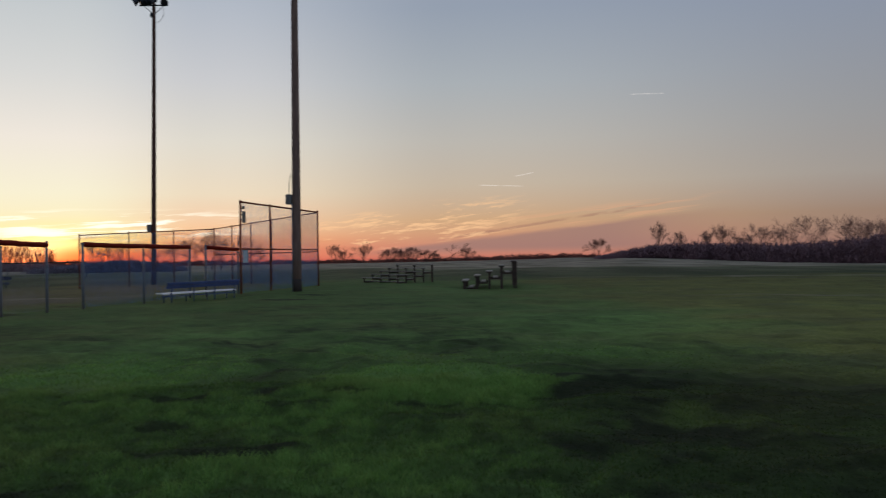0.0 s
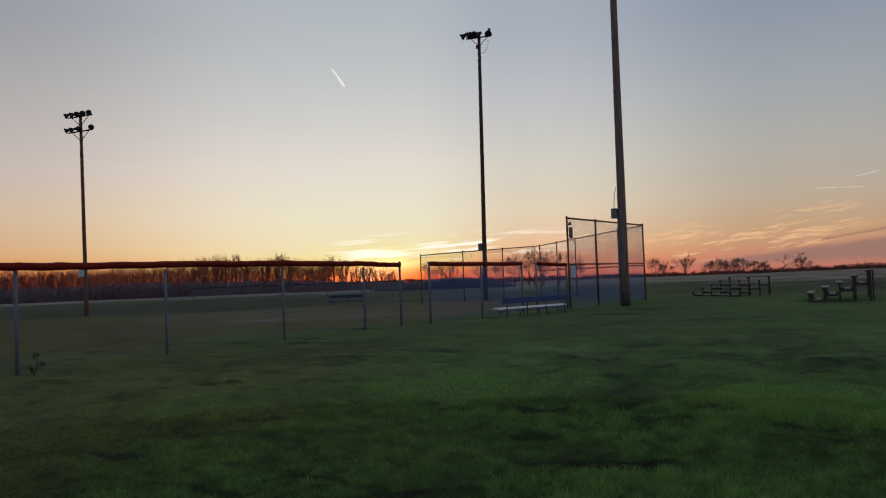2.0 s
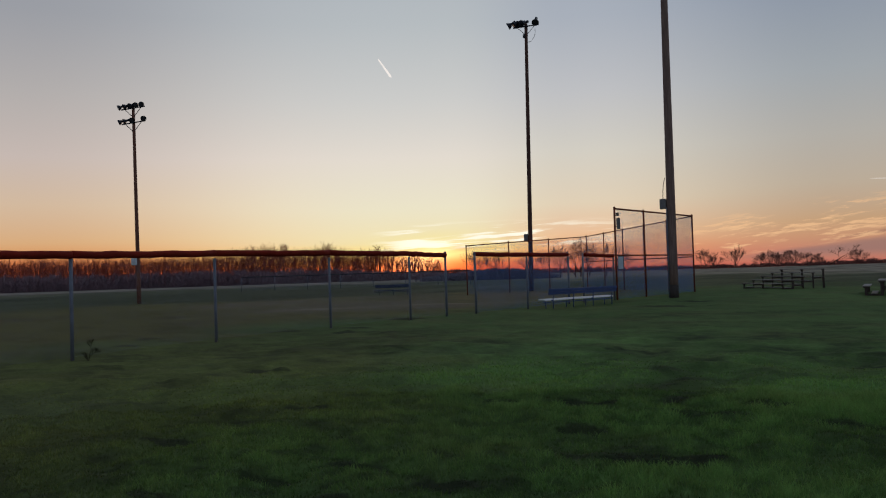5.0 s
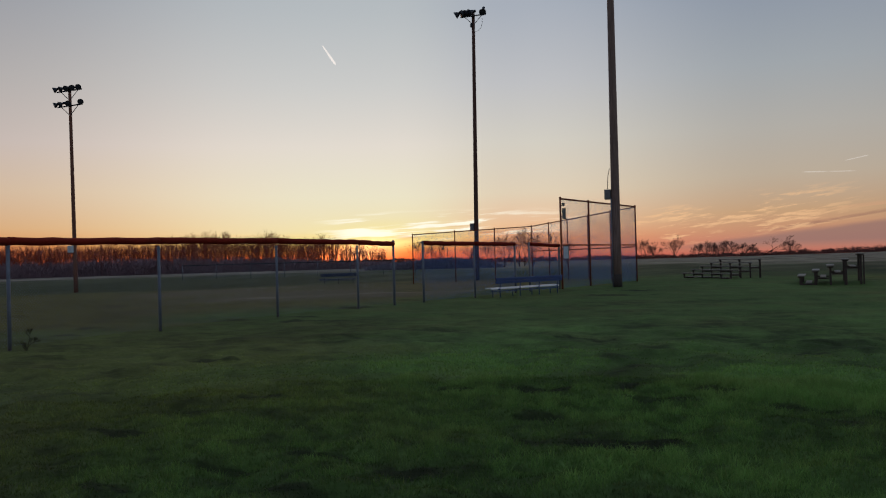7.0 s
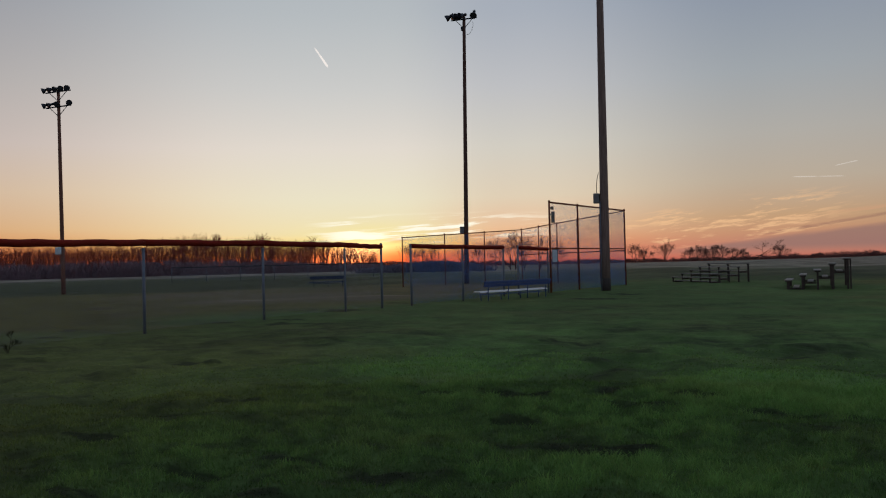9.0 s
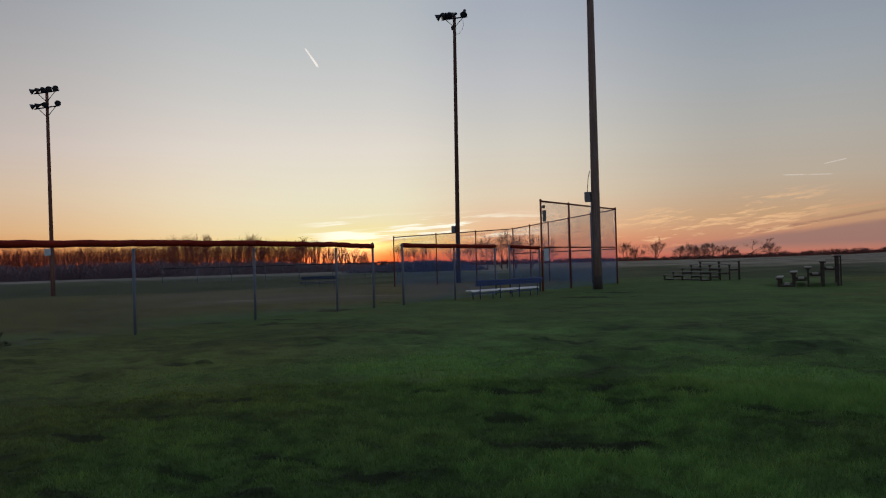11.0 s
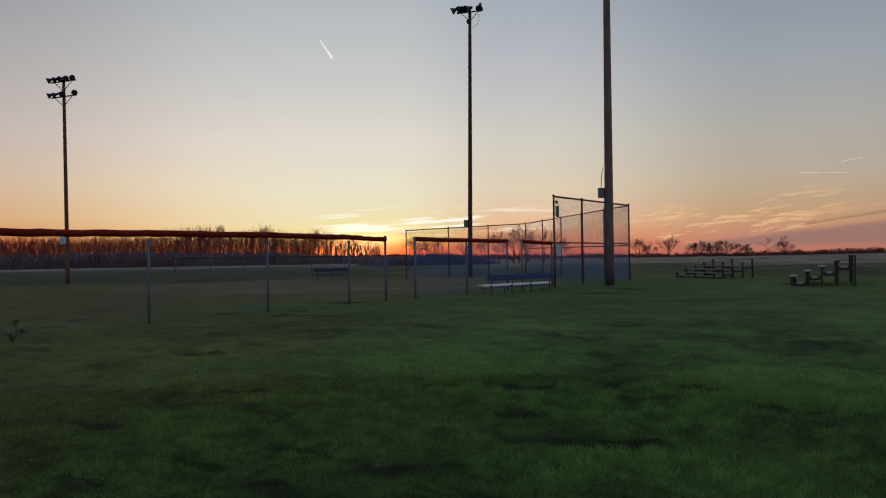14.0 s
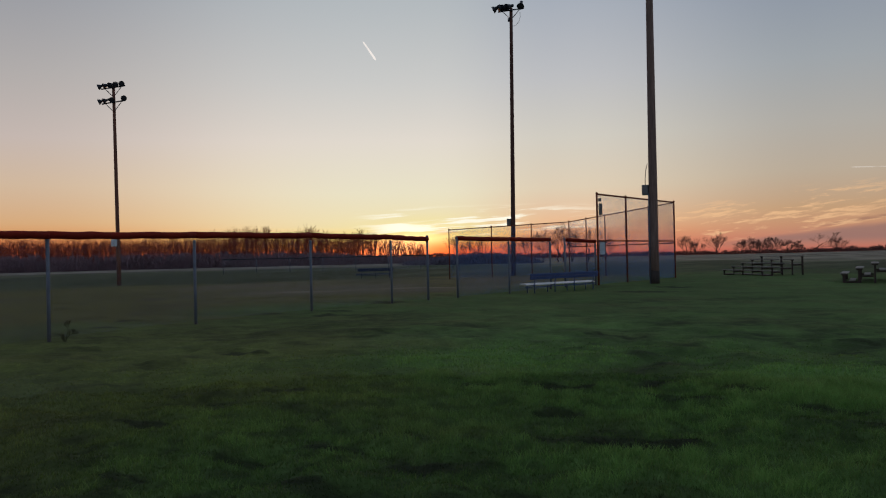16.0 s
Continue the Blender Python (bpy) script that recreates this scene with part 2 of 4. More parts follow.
# ---------- mesh building ----------
class Shape:
    """Collects vertices and faces of one mesh."""

    def __init__(self):
        self.v, self.f = [], []

    def tube(self, points, radii, sides=8, caps=True):
        """A round bar along points; radii one number or one for each point."""
        points = [Vector(p) for p in points]
        if not hasattr(radii, "__len__"):
            radii = [radii] * len(points)
        start = len(self.v)
        side = None
        for i, p in enumerate(points):
            d = (points[min(i + 1, len(points) - 1)] - points[max(i - 1, 0)]).normalized()
            if side is None:
                side = d.orthogonal().normalized()
            side = (side - d * side.dot(d)).normalized()
            other = d.cross(side)
            for k in range(sides):
                a = 2 * math.pi * k / sides
                self.v.append(tuple(p + (side * math.cos(a) + other * math.sin(a)) * radii[i]))
        for i in range(len(points) - 1):
            for k in range(sides):
                a, b = start + i * sides + k, start + i * sides + (k + 1) % sides
                self.f.append((a, b, b + sides, a + sides))
        if caps:
            self.f.append(tuple(start + k for k in range(sides))[::-1])
            last = start + (len(points) - 1) * sides
            self.f.append(tuple(last + k for k in range(sides)))
        return self

    def box(self, centre, size, m=None, bevel=0.0):
        """A box with chamfered vertical and horizontal edges when bevel is given."""
        bm = bmesh.new()
        bmesh.ops.create_cube(bm, size=1.0)
        for v in bm.verts:
            v.co = Vector((v.co.x * size[0], v.co.y * size[1], v.co.z * size[2]))
        if bevel:
            bmesh.ops.bevel(bm, geom=bm.edges[:], offset=bevel, segments=1, affect="EDGES")
        start = len(self.v)
        bm.verts.index_update()
        for v in bm.verts:
            p = v.co + Vector(centre)
            self.v.append(tuple(m @ p if m else p))
        for f in bm.faces:
            self.f.append(tuple(start + v.index for v in f.verts))
        bm.free()
        return self

    def lathe(self, profile, m, sides=14):
        """A turned body: profile of (radius, height), placed by m."""
        start = len(self.v)
        for r, h in profile:
            for k in range(sides):
                a = 2 * math.pi * k / sides
                self.v.append(tuple(m @ Vector((r * math.cos(a), r * math.sin(a), h))))
        for i in range(len(profile) - 1):
            for k in range(sides):
                a, b = start + i * sides + k, start + i * sides + (k + 1) % sides
                self.f.append((a, b, b + sides, a + sides))
        return self

    def mesh(self, name, mat, smooth=False):
        me = bpy.data.meshes.new(name)
        me.from_pydata(self.v, [], self.f)
        me.materials.append(mat)
        if smooth:
            me.polygons.foreach_set("use_smooth", [True] * len(me.polygons))
        me.update()
        return me


def part(name, shape, mat, parent, label="", smooth=False, place=None):
    """One mesh object under a thing or a part; a shape or a ready mesh."""
    ob = new(name, shape if isinstance(shape, bpy.types.Mesh) else shape.mesh(name, mat, smooth))
    ob.parent = parent
    if place is not None:
        ob.matrix_basis = place
    return tagged(ob, label)


def thing(name, label, category, place=None, group="", kind=""):
    ob = new(name)
    ob.empty_display_size = 0.2
    ob.matrix_basis = place or Matrix()
    return tagged(ob, label, category, group, kind)


# ---------- ground ----------
def ease(x, a, b):
    t = np.clip((x - a) / (b - a), 0, 1)
    return t * t * (3 - 2 * t)


def wander(x, y, scale, seed):
    """Smooth value noise on arrays, 0 to 1."""
    x, y = np.asarray(x) / scale + seed * 17.3, np.asarray(y) / scale - seed * 9.1
    xi, yi = np.floor(x), np.floor(y)
    fx, fy = x - xi, y - yi
    fx, fy = fx * fx * (3 - 2 * fx), fy * fy * (3 - 2 * fy)
    h = lambda a, b: np.modf(np.abs(np.sin(a * 127.1 + b * 311.7 + seed * 74.7) * 43758.5453))[0]
    return (h(xi, yi) * (1 - fx) + h(xi + 1, yi) * fx) * (1 - fy) + (h(xi, yi + 1) * (1 - fx) + h(xi + 1, yi + 1) * fx) * fy


def land(x, y):
    """Height of the ground: flat round the diamond, a low swell on the open side, falling away beyond its crest."""
    x, y = np.asarray(x, float), np.asarray(y, float)
    r, a = np.hypot(x, y), np.degrees(np.arctan2(-x, y))
    far = np.interp(a, [-180, -60, -26, -21, -18, -14, -11, -7, -5, 2, 12, 20, 27, 180], [0, -1.0, -1.3, -0.85, -0.35, 0.4, 0.66, 0.3, -0.15, -0.55, -0.6, -0.5, 0.0, 0])
    crest = np.interp(a, [-11, -7], [215, 430])
    lumps = (wander(x, y, 1.3, 1) - 0.5) * 0.06 + (wander(x, y, 5.0, 2) - 0.5) * 0.08 + ((wander(x, y, 0.45, 4) - 0.5) * 0.09 + (wander(x, y, 0.2, 5) - 0.5) * 0.05) * (1 - ease(r, 12, 28))
    return far * ease(r, 70, crest * 0.93) - 0.012 * np.maximum(r - crest, 0) + lumps * (1 - ease(r, 40, 90)) * ease(r, 0, 3) * (1 - 0.7 * ease(np.abs(a - 14), 58, 80))


# the line of the fences, which parts the green lawn from the dormant field
LINE_X = [-15.2, -14.9, -14.57, -14.7, -14.2, -13.4, -13.1, -11.84, -10.1, -8.2, -7.0, -40, -120]
LINE_Y = [-200, 5, 12, 16.5, 21, 24.9, 26.8, 31.8, 39.3, 49, 56, 90, 200]


# dark spots in the turf, (-6.17, 37.0) painting the near pole's shadow patch: x, y, half width, half depth
DARK_SPOTS = [(-17.38, 16.9, 0.6, 0.45), (-16.1, 14.9, 0.7, 0.3), (-14.75, 19.7, 0.6, 0.4), (-12.71, 19.43, 0.5, 0.45), (-11.74, 19.5, 0.6, 0.45), (-13.07, 20.9, 0.4, 0.4),
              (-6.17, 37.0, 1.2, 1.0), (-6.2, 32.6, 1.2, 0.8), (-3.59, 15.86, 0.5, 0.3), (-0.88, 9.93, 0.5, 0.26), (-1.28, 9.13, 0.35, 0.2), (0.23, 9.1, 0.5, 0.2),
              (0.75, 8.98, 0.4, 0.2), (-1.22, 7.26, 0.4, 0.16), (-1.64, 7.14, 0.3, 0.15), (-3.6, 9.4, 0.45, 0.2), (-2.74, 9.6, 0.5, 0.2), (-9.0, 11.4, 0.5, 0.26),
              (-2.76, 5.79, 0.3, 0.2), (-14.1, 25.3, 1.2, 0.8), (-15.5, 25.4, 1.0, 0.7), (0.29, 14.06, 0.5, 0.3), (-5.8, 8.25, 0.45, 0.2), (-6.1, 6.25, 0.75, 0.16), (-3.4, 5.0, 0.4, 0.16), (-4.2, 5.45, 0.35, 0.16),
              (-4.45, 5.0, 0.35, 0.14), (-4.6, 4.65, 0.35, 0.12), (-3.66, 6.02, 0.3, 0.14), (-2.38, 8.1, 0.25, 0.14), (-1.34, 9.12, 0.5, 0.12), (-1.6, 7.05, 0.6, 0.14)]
# broad lighter and darker stretches: x, y, half width, half depth, weight
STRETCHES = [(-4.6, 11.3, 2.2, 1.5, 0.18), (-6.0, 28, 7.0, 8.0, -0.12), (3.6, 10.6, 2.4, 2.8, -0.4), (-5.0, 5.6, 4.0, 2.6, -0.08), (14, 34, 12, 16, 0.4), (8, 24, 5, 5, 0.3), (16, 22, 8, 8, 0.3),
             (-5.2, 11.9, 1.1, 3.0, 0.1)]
# tufted beds and darker patches with a ragged edge of their own: x, y, half width, half depth, weight
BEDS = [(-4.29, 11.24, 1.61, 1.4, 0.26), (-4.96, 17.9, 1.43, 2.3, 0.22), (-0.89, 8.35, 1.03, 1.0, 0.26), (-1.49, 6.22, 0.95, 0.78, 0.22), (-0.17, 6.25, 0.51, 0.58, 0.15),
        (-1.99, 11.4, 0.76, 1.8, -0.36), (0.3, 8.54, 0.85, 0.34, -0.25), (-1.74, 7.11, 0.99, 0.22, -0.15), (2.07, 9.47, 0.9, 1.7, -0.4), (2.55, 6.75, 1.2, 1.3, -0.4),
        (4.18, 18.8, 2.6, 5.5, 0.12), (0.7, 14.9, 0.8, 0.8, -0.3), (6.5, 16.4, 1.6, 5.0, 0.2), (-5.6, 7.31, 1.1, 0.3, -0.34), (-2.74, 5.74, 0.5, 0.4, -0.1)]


def lawn_tone(x, y):
    """Tone of the grass, 0 dark to 1 lush: broad patches, small clumps, painted shade, one pale lush bank in the lawn.
    """
    t = 0.2 * wander(x, y, 4.5, 11) + 0.16 * wander(x + 0.4 * y, y, 1.3, 12) + 0.26 * wander(x, y, 0.36, 13) + 0.2 * wander(x, y, 0.17, 24) + 0.18
    clump = 0.55 * wander(x, y, 1.2, 33) + 0.3 * wander(x, y, 0.5, 34) + 0.15 * wander(x, y, 0.22, 35)
    t = 0.24 + 0.42 * ease(t, 0.26, 0.74) + 0.16 * (ease(clump, 0.42, 0.58) - 0.5)
    # darker rims round the clumps, painted for the shade at their feet
    t = t - 0.16 * np.exp(-((clump - 0.43) / 0.035) ** 2) * ease(wander(x, y, 2.2, 36), 0.3, 0.6)
    frayed = 1 + 0.7 * (wander(x, y, 0.5, 37) - 0.5) + 0.5 * (wander(x, y, 0.2, 38) - 0.5)
    bank = np.exp(-(((x - 0.35) / 1.4) ** 2 + ((y - 10.6) / 1.6) ** 2) ** 3 * frayed ** 4)
    far_bank = np.exp(-(((x + 7.5) / 3.5) ** 2 + ((y - 22) / 1.8) ** 2) ** 2)
    t = np.maximum(t, 0.1) * (1 - 0.8 * bank) + 1.02 * bank
    t = t + 0.1 * far_bank
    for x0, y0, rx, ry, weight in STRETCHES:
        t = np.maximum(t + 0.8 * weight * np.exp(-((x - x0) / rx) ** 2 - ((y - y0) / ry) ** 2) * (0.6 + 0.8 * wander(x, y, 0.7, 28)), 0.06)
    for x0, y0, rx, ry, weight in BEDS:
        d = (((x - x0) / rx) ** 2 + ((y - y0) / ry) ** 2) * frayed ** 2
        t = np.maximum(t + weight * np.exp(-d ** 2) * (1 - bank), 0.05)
    # small dark flecks painted for the shade between tufts, strongest close by
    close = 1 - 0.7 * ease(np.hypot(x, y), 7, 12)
    dark_fleck = 0.6 * close * ease(wander(x, y, 0.4, 14) * 0.5 + wander(x, y, 0.16, 15) * 0.5, 0.64, 0.78) * (1 - bank)
    fleck = ease(wander(x * 0.75, y * 1.1, 0.17, 19) * 0.6 + wander(x, y, 0.9, 20) * 0.4, 0.6, 0.76)
    dark_fleck = np.maximum(dark_fleck, 0.7 * close * fleck * (1 - 0.7 * bank))
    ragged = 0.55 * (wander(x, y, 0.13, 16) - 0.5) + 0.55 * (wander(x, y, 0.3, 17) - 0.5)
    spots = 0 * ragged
    for x0, y0, rx, ry in DARK_SPOTS:
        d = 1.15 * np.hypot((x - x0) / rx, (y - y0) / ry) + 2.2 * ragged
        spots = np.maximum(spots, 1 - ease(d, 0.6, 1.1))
    # lens fall-off painted into the grass: darker close by on the right
    dim_right = 0.78 * ease(x + 3 * (wander(x, y, 2.0, 18) - 0.5), 0.2, 4.5) * (1 - ease(np.hypot(x, y), 7, 16)) * (1 - bank)
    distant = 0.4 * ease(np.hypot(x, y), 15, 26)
    t = t * (1 - 0.78 * dark_fleck) * (1 - dim_right)
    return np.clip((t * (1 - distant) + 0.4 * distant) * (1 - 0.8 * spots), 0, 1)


def field_blend(x, y):
    """Green lawn 0, dormant ball field 1, with a ragged border."""
    gap = np.interp(y, LINE_Y, LINE_X) - x
    edge = ease(gap + 5 * (wander(x, y, 3.5, 21) - 0.5) + 2 * (wander(x, y, 0.9, 22) - 0.5), -0.5, 5.0)
    # olive tint put into the lawn colour towards both sides
    worn = 0.75 * ease(x + 5 * (wander(x, y, 2.5, 23) - 0.5) + 3 * (wander(x, y, 9, 25) - 0.5), 0.5, 9)
    worn = np.maximum(worn, 0.6 * ease(-x - 0.25 * y + 3 * (wander(x, y, 1.7, 29) - 0.5), 1.5, 6.5) * (1 - ease(y, 12, 24)))
    return np.maximum(edge, worn)


def build_ground():
    radii = np.concatenate([np.linspace(0.0, 3, 12), np.geomspace(3.1, 90, 320), np.geomspace(92, 260, 60), np.geomspace(280, 4600, 24)])
    angles = np.radians(np.concatenate([np.arange(-40, 70, 0.3), np.arange(70, 320, 2.5)]))
    R, A = np.meshgrid(radii, angles, indexing="ij")
    x, y = -R * np.sin(A), R * np.cos(A)
    z = land(x, y)
    na = len(angles)
    i, j = np.meshgrid(np.arange(1, len(radii) - 1), np.arange(na), indexing="ij")
    a, b = i * na + j, i * na + (j + 1) % na
    faces = np.stack([a, a + na, b + na, b], -1).reshape(-1, 4).tolist()
    faces.append(list(range(na, 2 * na)))
    me = bpy.data.meshes.new("ground")
    me.from_pydata(np.stack([x, y, z], -1).reshape(-1, 3).tolist(), [], faces)
    me.polygons.foreach_set("use_smooth", [True] * len(me.polygons))
    jit = (wander(x, y, 9, 3) - 0.5)
    r = np.hypot(x, y) * (1 + 0.22 * jit)
    a = np.degrees(np.arctan2(-x, y))
    edge = r - 42 * ease(-x, 25, 60) - 36 * ease(x, 42, 66) - 28 * ease(a, 1, 6) * (1 - ease(a, 12, 18))
    path = np.exp(-((y - 36.3 - 0.55 * (x + 18.4)) / 0.5) ** 2) * ease(-x, 12, 15) * (1 - ease(-x, 24, 30))
    mown = np.exp(-((y - 57 + 0.35 * (x - 17.5)) / 1.3) ** 2) * ease(x, 5, 12) * (1 - ease(x, 26, 36))
    mown = mown + 0.6 * np.exp(-((y - 31.5 + 0.35 * (x - 9.6)) / 0.3) ** 2) * ease(x, 8, 10) * (1 - ease(x, 13, 17))
    dry = np.maximum(0.15 * ease(edge, 66, 96) + 0.85 * ease(edge, 94, 120), (1.3 * mown + 1.0 * path) * wander(x, y, 2.5, 31))
    open_side = ease(a, 16, 27)
    dry *= 0.78 + 0.22 * open_side
    rough = ease(r, 54, 66) * (1 - ease(edge, 90, 120))
    dirt = (1 - ease(np.hypot(x + 22, (y - 42)) + 5 * jit, 10, 15)) * ease(field_blend(x, y), 0.5, 1.0) * (0.35 + 0.65 * ease(wander(x, y, 5.0, 39), 0.35, 0.65))
    zone = np.stack([field_blend(x, y), dry, dirt, rough], -1).reshape(-1, 4)
    me.color_attributes.new("zone", "FLOAT_COLOR", "POINT").data.foreach_set("color", zone.ravel())
    calm = ease(np.abs(np.degrees(A) - 14), 54, 75) * ease(np.hypot(x, y), 4, 14)
    calm = np.where(np.degrees(A) > 250, 1 - ease(np.degrees(A), 300, 322), 1) * calm
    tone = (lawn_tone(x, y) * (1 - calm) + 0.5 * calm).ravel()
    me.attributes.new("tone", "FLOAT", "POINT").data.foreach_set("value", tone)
    return me


LUSH, TURF_DARK, OLIVE, STRAW = (0.143, 0.268, 0.07, 1), (0.011, 0.015, 0.006, 1), (0.215, 0.2, 0.054, 1), (0.17, 0.14, 0.065, 1)


def grass_colour(k, where, field):
    """Lawn and dormant field colours by the stored tone, with a little straw."""
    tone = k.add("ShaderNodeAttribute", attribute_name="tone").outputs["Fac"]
    lawn = k.mix(tone, TURF_DARK, LUSH)
    lawn = k.mix(k.math("MULTIPLY", k.span(k.noise(where, 0.35, 5), 0.45, 0.68), 0.28), lawn, k.mix(tone, (0.024, 0.02, 0.009, 1), STRAW))
    dormant = k.mix(tone, (0.02, 0.022, 0.009, 1), OLIVE)
    dormant = k.mix(k.span(k.noise(where, 0.25, 4), 0.5, 0.7), dormant, k.mix(tone, (0.045, 0.038, 0.02, 1), (0.155, 0.142, 0.07, 1)))
    return k.mix(field, lawn, dormant)


def ground_material():
    mat = bpy.data.materials.new("grass_ground")
    mat.use_nodes = True
    k = Nodes(mat.node_tree)
    bsdf, out = k.add("ShaderNodeBsdfPrincipled"), k.add("ShaderNodeOutputMaterial")
    k.put(out.inputs[0], bsdf.outputs[0])
    where = k.add("ShaderNodeTexCoord").outputs["Object"]
    attr = k.add("ShaderNodeVertexColor", layer_name="zone")
    zone = k.add("ShaderNodeSeparateColor")
    k.put(zone.inputs[0], attr.outputs[0])
    mid, fine = k.noise(where, 0.9, 5, 0.6), k.noise(where, 14, 4, 0.7)
    streak = k.add("ShaderNodeMapping")
    k.put(streak.inputs[0], where)
    streak.inputs["Scale"].default_value = (0.13, 0.045, 1)
    broad = k.noise(streak.outputs[0], 1.0, 5, 0.6)
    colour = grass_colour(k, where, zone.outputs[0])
    colour = k.mix(1.0, colour, (0.8, 0.8, 0.8, 1), "MULTIPLY")
    rough = k.mix(k.span(broad, 0.4, 0.62), (0.016, 0.03, 0.014, 1), (0.055, 0.072, 0.036, 1))
    colour = k.mix(k.math("MULTIPLY", attr.outputs[1], 0.85), colour, rough)
    colour = k.mix(k.math("MULTIPLY", zone.outputs[2], 0.55), colour, k.mix(mid, (0.11, 0.088, 0.066, 1), (0.16, 0.128, 0.098, 1)))
    tussock = k.math("ADD", k.math("MULTIPLY", broad, 0.6), k.math("MULTIPLY", k.noise(where, 0.22, 5, 0.65), 0.4))
    colour = k.mix(zone.outputs[1], colour, k.mix(k.span(tussock, 0.38, 0.62), (0.11, 0.1, 0.078, 1), (0.33, 0.285, 0.235, 1)))
    colour = k.mix(1.0, colour, k.ramp(fine, [(0.3, (0.72, 0.72, 0.72, 1)), (0.7, (1.28, 1.28, 1.28, 1))]), "MULTIPLY")
    k.put(bsdf.inputs["Base Color"], colour)
    bsdf.inputs["Roughness"].default_value = 0.95
    bsdf.inputs["Specular IOR Level"].default_value = 0.1
    b = k.add("ShaderNodeBump")
    b.inputs["Strength"].default_value, b.inputs["Distance"].default_value = 0.35, 0.05
    k.put(b.inputs["Height"], k.math("ADD", fine, k.math("MULTIPLY", k.noise(where, 3.0, 4), 1.5)))
    k.put(bsdf.inputs["Normal"], b.outputs[0])
    return mat


ground = new("ground", build_ground())
ground.data.materials.append(ground_material())
tagged(ground, "wide green lawn running into dormant brownish sports field", "ground", kind="structure")

# ---------- fences and backstop ----------
def flat(p):
    return Vector((p[0], p[1], float(land(p[0], p[1]))))


def link_panel(a, b, bottom, top_a, top_b, mesh_size=0.052, wire=0.0017):
    """Woven diamond mesh between two posts: two sets of slanting wires, one bowed before the other."""
    s = Shape()
    a, b = Vector((*a[:2], 0)), Vector((*b[:2], 0))
    along, length = (b - a).normalized(), (b - a).length
    out = Vector((-along.y, along.x, 0))
    step = mesh_size * math.sqrt(2)
    top = lambda u: top_a + (top_b - top_a) * u / length
    high = max(top_a, top_b)
    for sign in (1, -1):
        count = int((length + high) / step) + 1
        for i in range(count):
            u0 = i * step - high
            # wire runs u = u0 + sign * (z - bottom), cut to the panel
            pts = []
            for z in (bottom, high):
                pts.append((u0 + (z - bottom) if sign > 0 else u0 + high - z, z))
            (ua, za), (ub, zb) = pts
            lo, hi = 0.0, 1.0
            du = ub - ua
            for edge, keep_above in ((0.0, True), (length, False)):
                if abs(du) > 1e-6:
                    t = (edge - ua) / du
                    if (du > 0) == keep_above:
                        lo = max(lo, t)
                    else:
                        hi = min(hi, t)
            if hi - lo < 0.01:
                continue
            for _ in range(2):
                uu, zz = ua + du * hi, za + (zb - za) * hi
                if zz > top(min(max(uu, 0), length)):
                    hi -= (zz - top(min(max(uu, 0), length))) / (zb - za)
            if hi - lo < 0.01:
                continue
            shift = out * (0.003 * sign)
            p = a + along * (ua + du * lo) + Vector((0, 0, za + (zb - za) * lo)) + shift
            q = a + along * (ua + du * hi) + Vector((0, 0, za + (zb - za) * hi)) + shift
            s.tube([p, q], wire, 3, False)
    return s


def post_mesh(name, height, radius, mat):
    s = Shape().tube([(0, 0, -0.15), (0, 0, height)], radius, 10)
    s.lathe([(radius * 1.25, height - 0.03), (radius * 1.25, height + 0.01), (radius * 0.8, height + 0.04), (0.001, height + 0.055)], Matrix(), 10)
    return s.mesh(name, mat, True)


def sagging(a, b, za, zb, sag, n=9):
    return [Vector((a[0] + (b[0] - a[0]) * t, a[1] + (b[1] - a[1]) * t, za + (zb - za) * t - sag * 4 * t * (1 - t)))
            for t in (i / (n - 1) for i in range(n))]


def capped_fence(points, heights, label, cap_radius=0.085, end_rise=0.03):
    """A chain-link fence whose top rail wears a thick dark red plastic cap."""
    fence = thing("chain_link_fence", label, "fence", group="fences of the ball field")
    wire = SKY_BLUE_WIRE if points[0][1] > 25 else WIRE_PLAIN
    line_post = post_mesh("post", 2.12, 0.038, GALVANISED)
    for p, h in zip(points, heights):
        ends = p in (points[0], points[-1])
        part("post", post_mesh("post", h + end_rise, 0.045, GALVANISED) if ends else line_post, None, fence, place=Matrix.Translation(flat(p)))
    for (a, b), (ha, hb) in zip(zip(points, points[1:]), zip(heights, heights[1:])):
        part("top_rail", Shape().tube([(*a, ha), (*b, hb)], 0.024, 8), GALVANISED, fence, smooth=True)
        part("wire_mesh", link_panel(a, b, 0.06, ha, hb, wire=0.0018 if wire is SKY_BLUE_WIRE else 0.0011), wire, fence, "diamond wire mesh with the sky's blue put into its colour")
        rnd = random.Random(int(a[1] * 100))
        line = sagging(a, b, ha + 0.02, hb + 0.02, 0.01, 13)
        line = [p + Vector((0, 0, rnd.uniform(-0.009, 0.009))) for p in line]
        radii = [cap_radius * rnd.uniform(0.93, 1.07) for _ in line]
        part("cap", Shape().tube(line, radii, 10), CAP_RED, fence, "thick dark red plastic fence cap", smooth=True)
    return fence


FIELD_FENCE = [(-14.95, 3.4), (-14.8, 7.7), (-14.57, 12.0), (-14.7, 16.5), (-14.2, 21.0), (-13.5, 24.8), (-13.1, 26.8)]
capped_fence(FIELD_FENCE, [2.19, 2.19, 2.19, 2.26, 2.29, 2.26, 2.2], "tall chain-link fence with dark red capped top rail", end_rise=0.11)
capped_fence([(-12.6, 28.3), (-11.84, 31.8), (-11.13, 35.1)], [2.23, 2.21, 2.2], "chain-link fence section with dark red cap beside the bench")
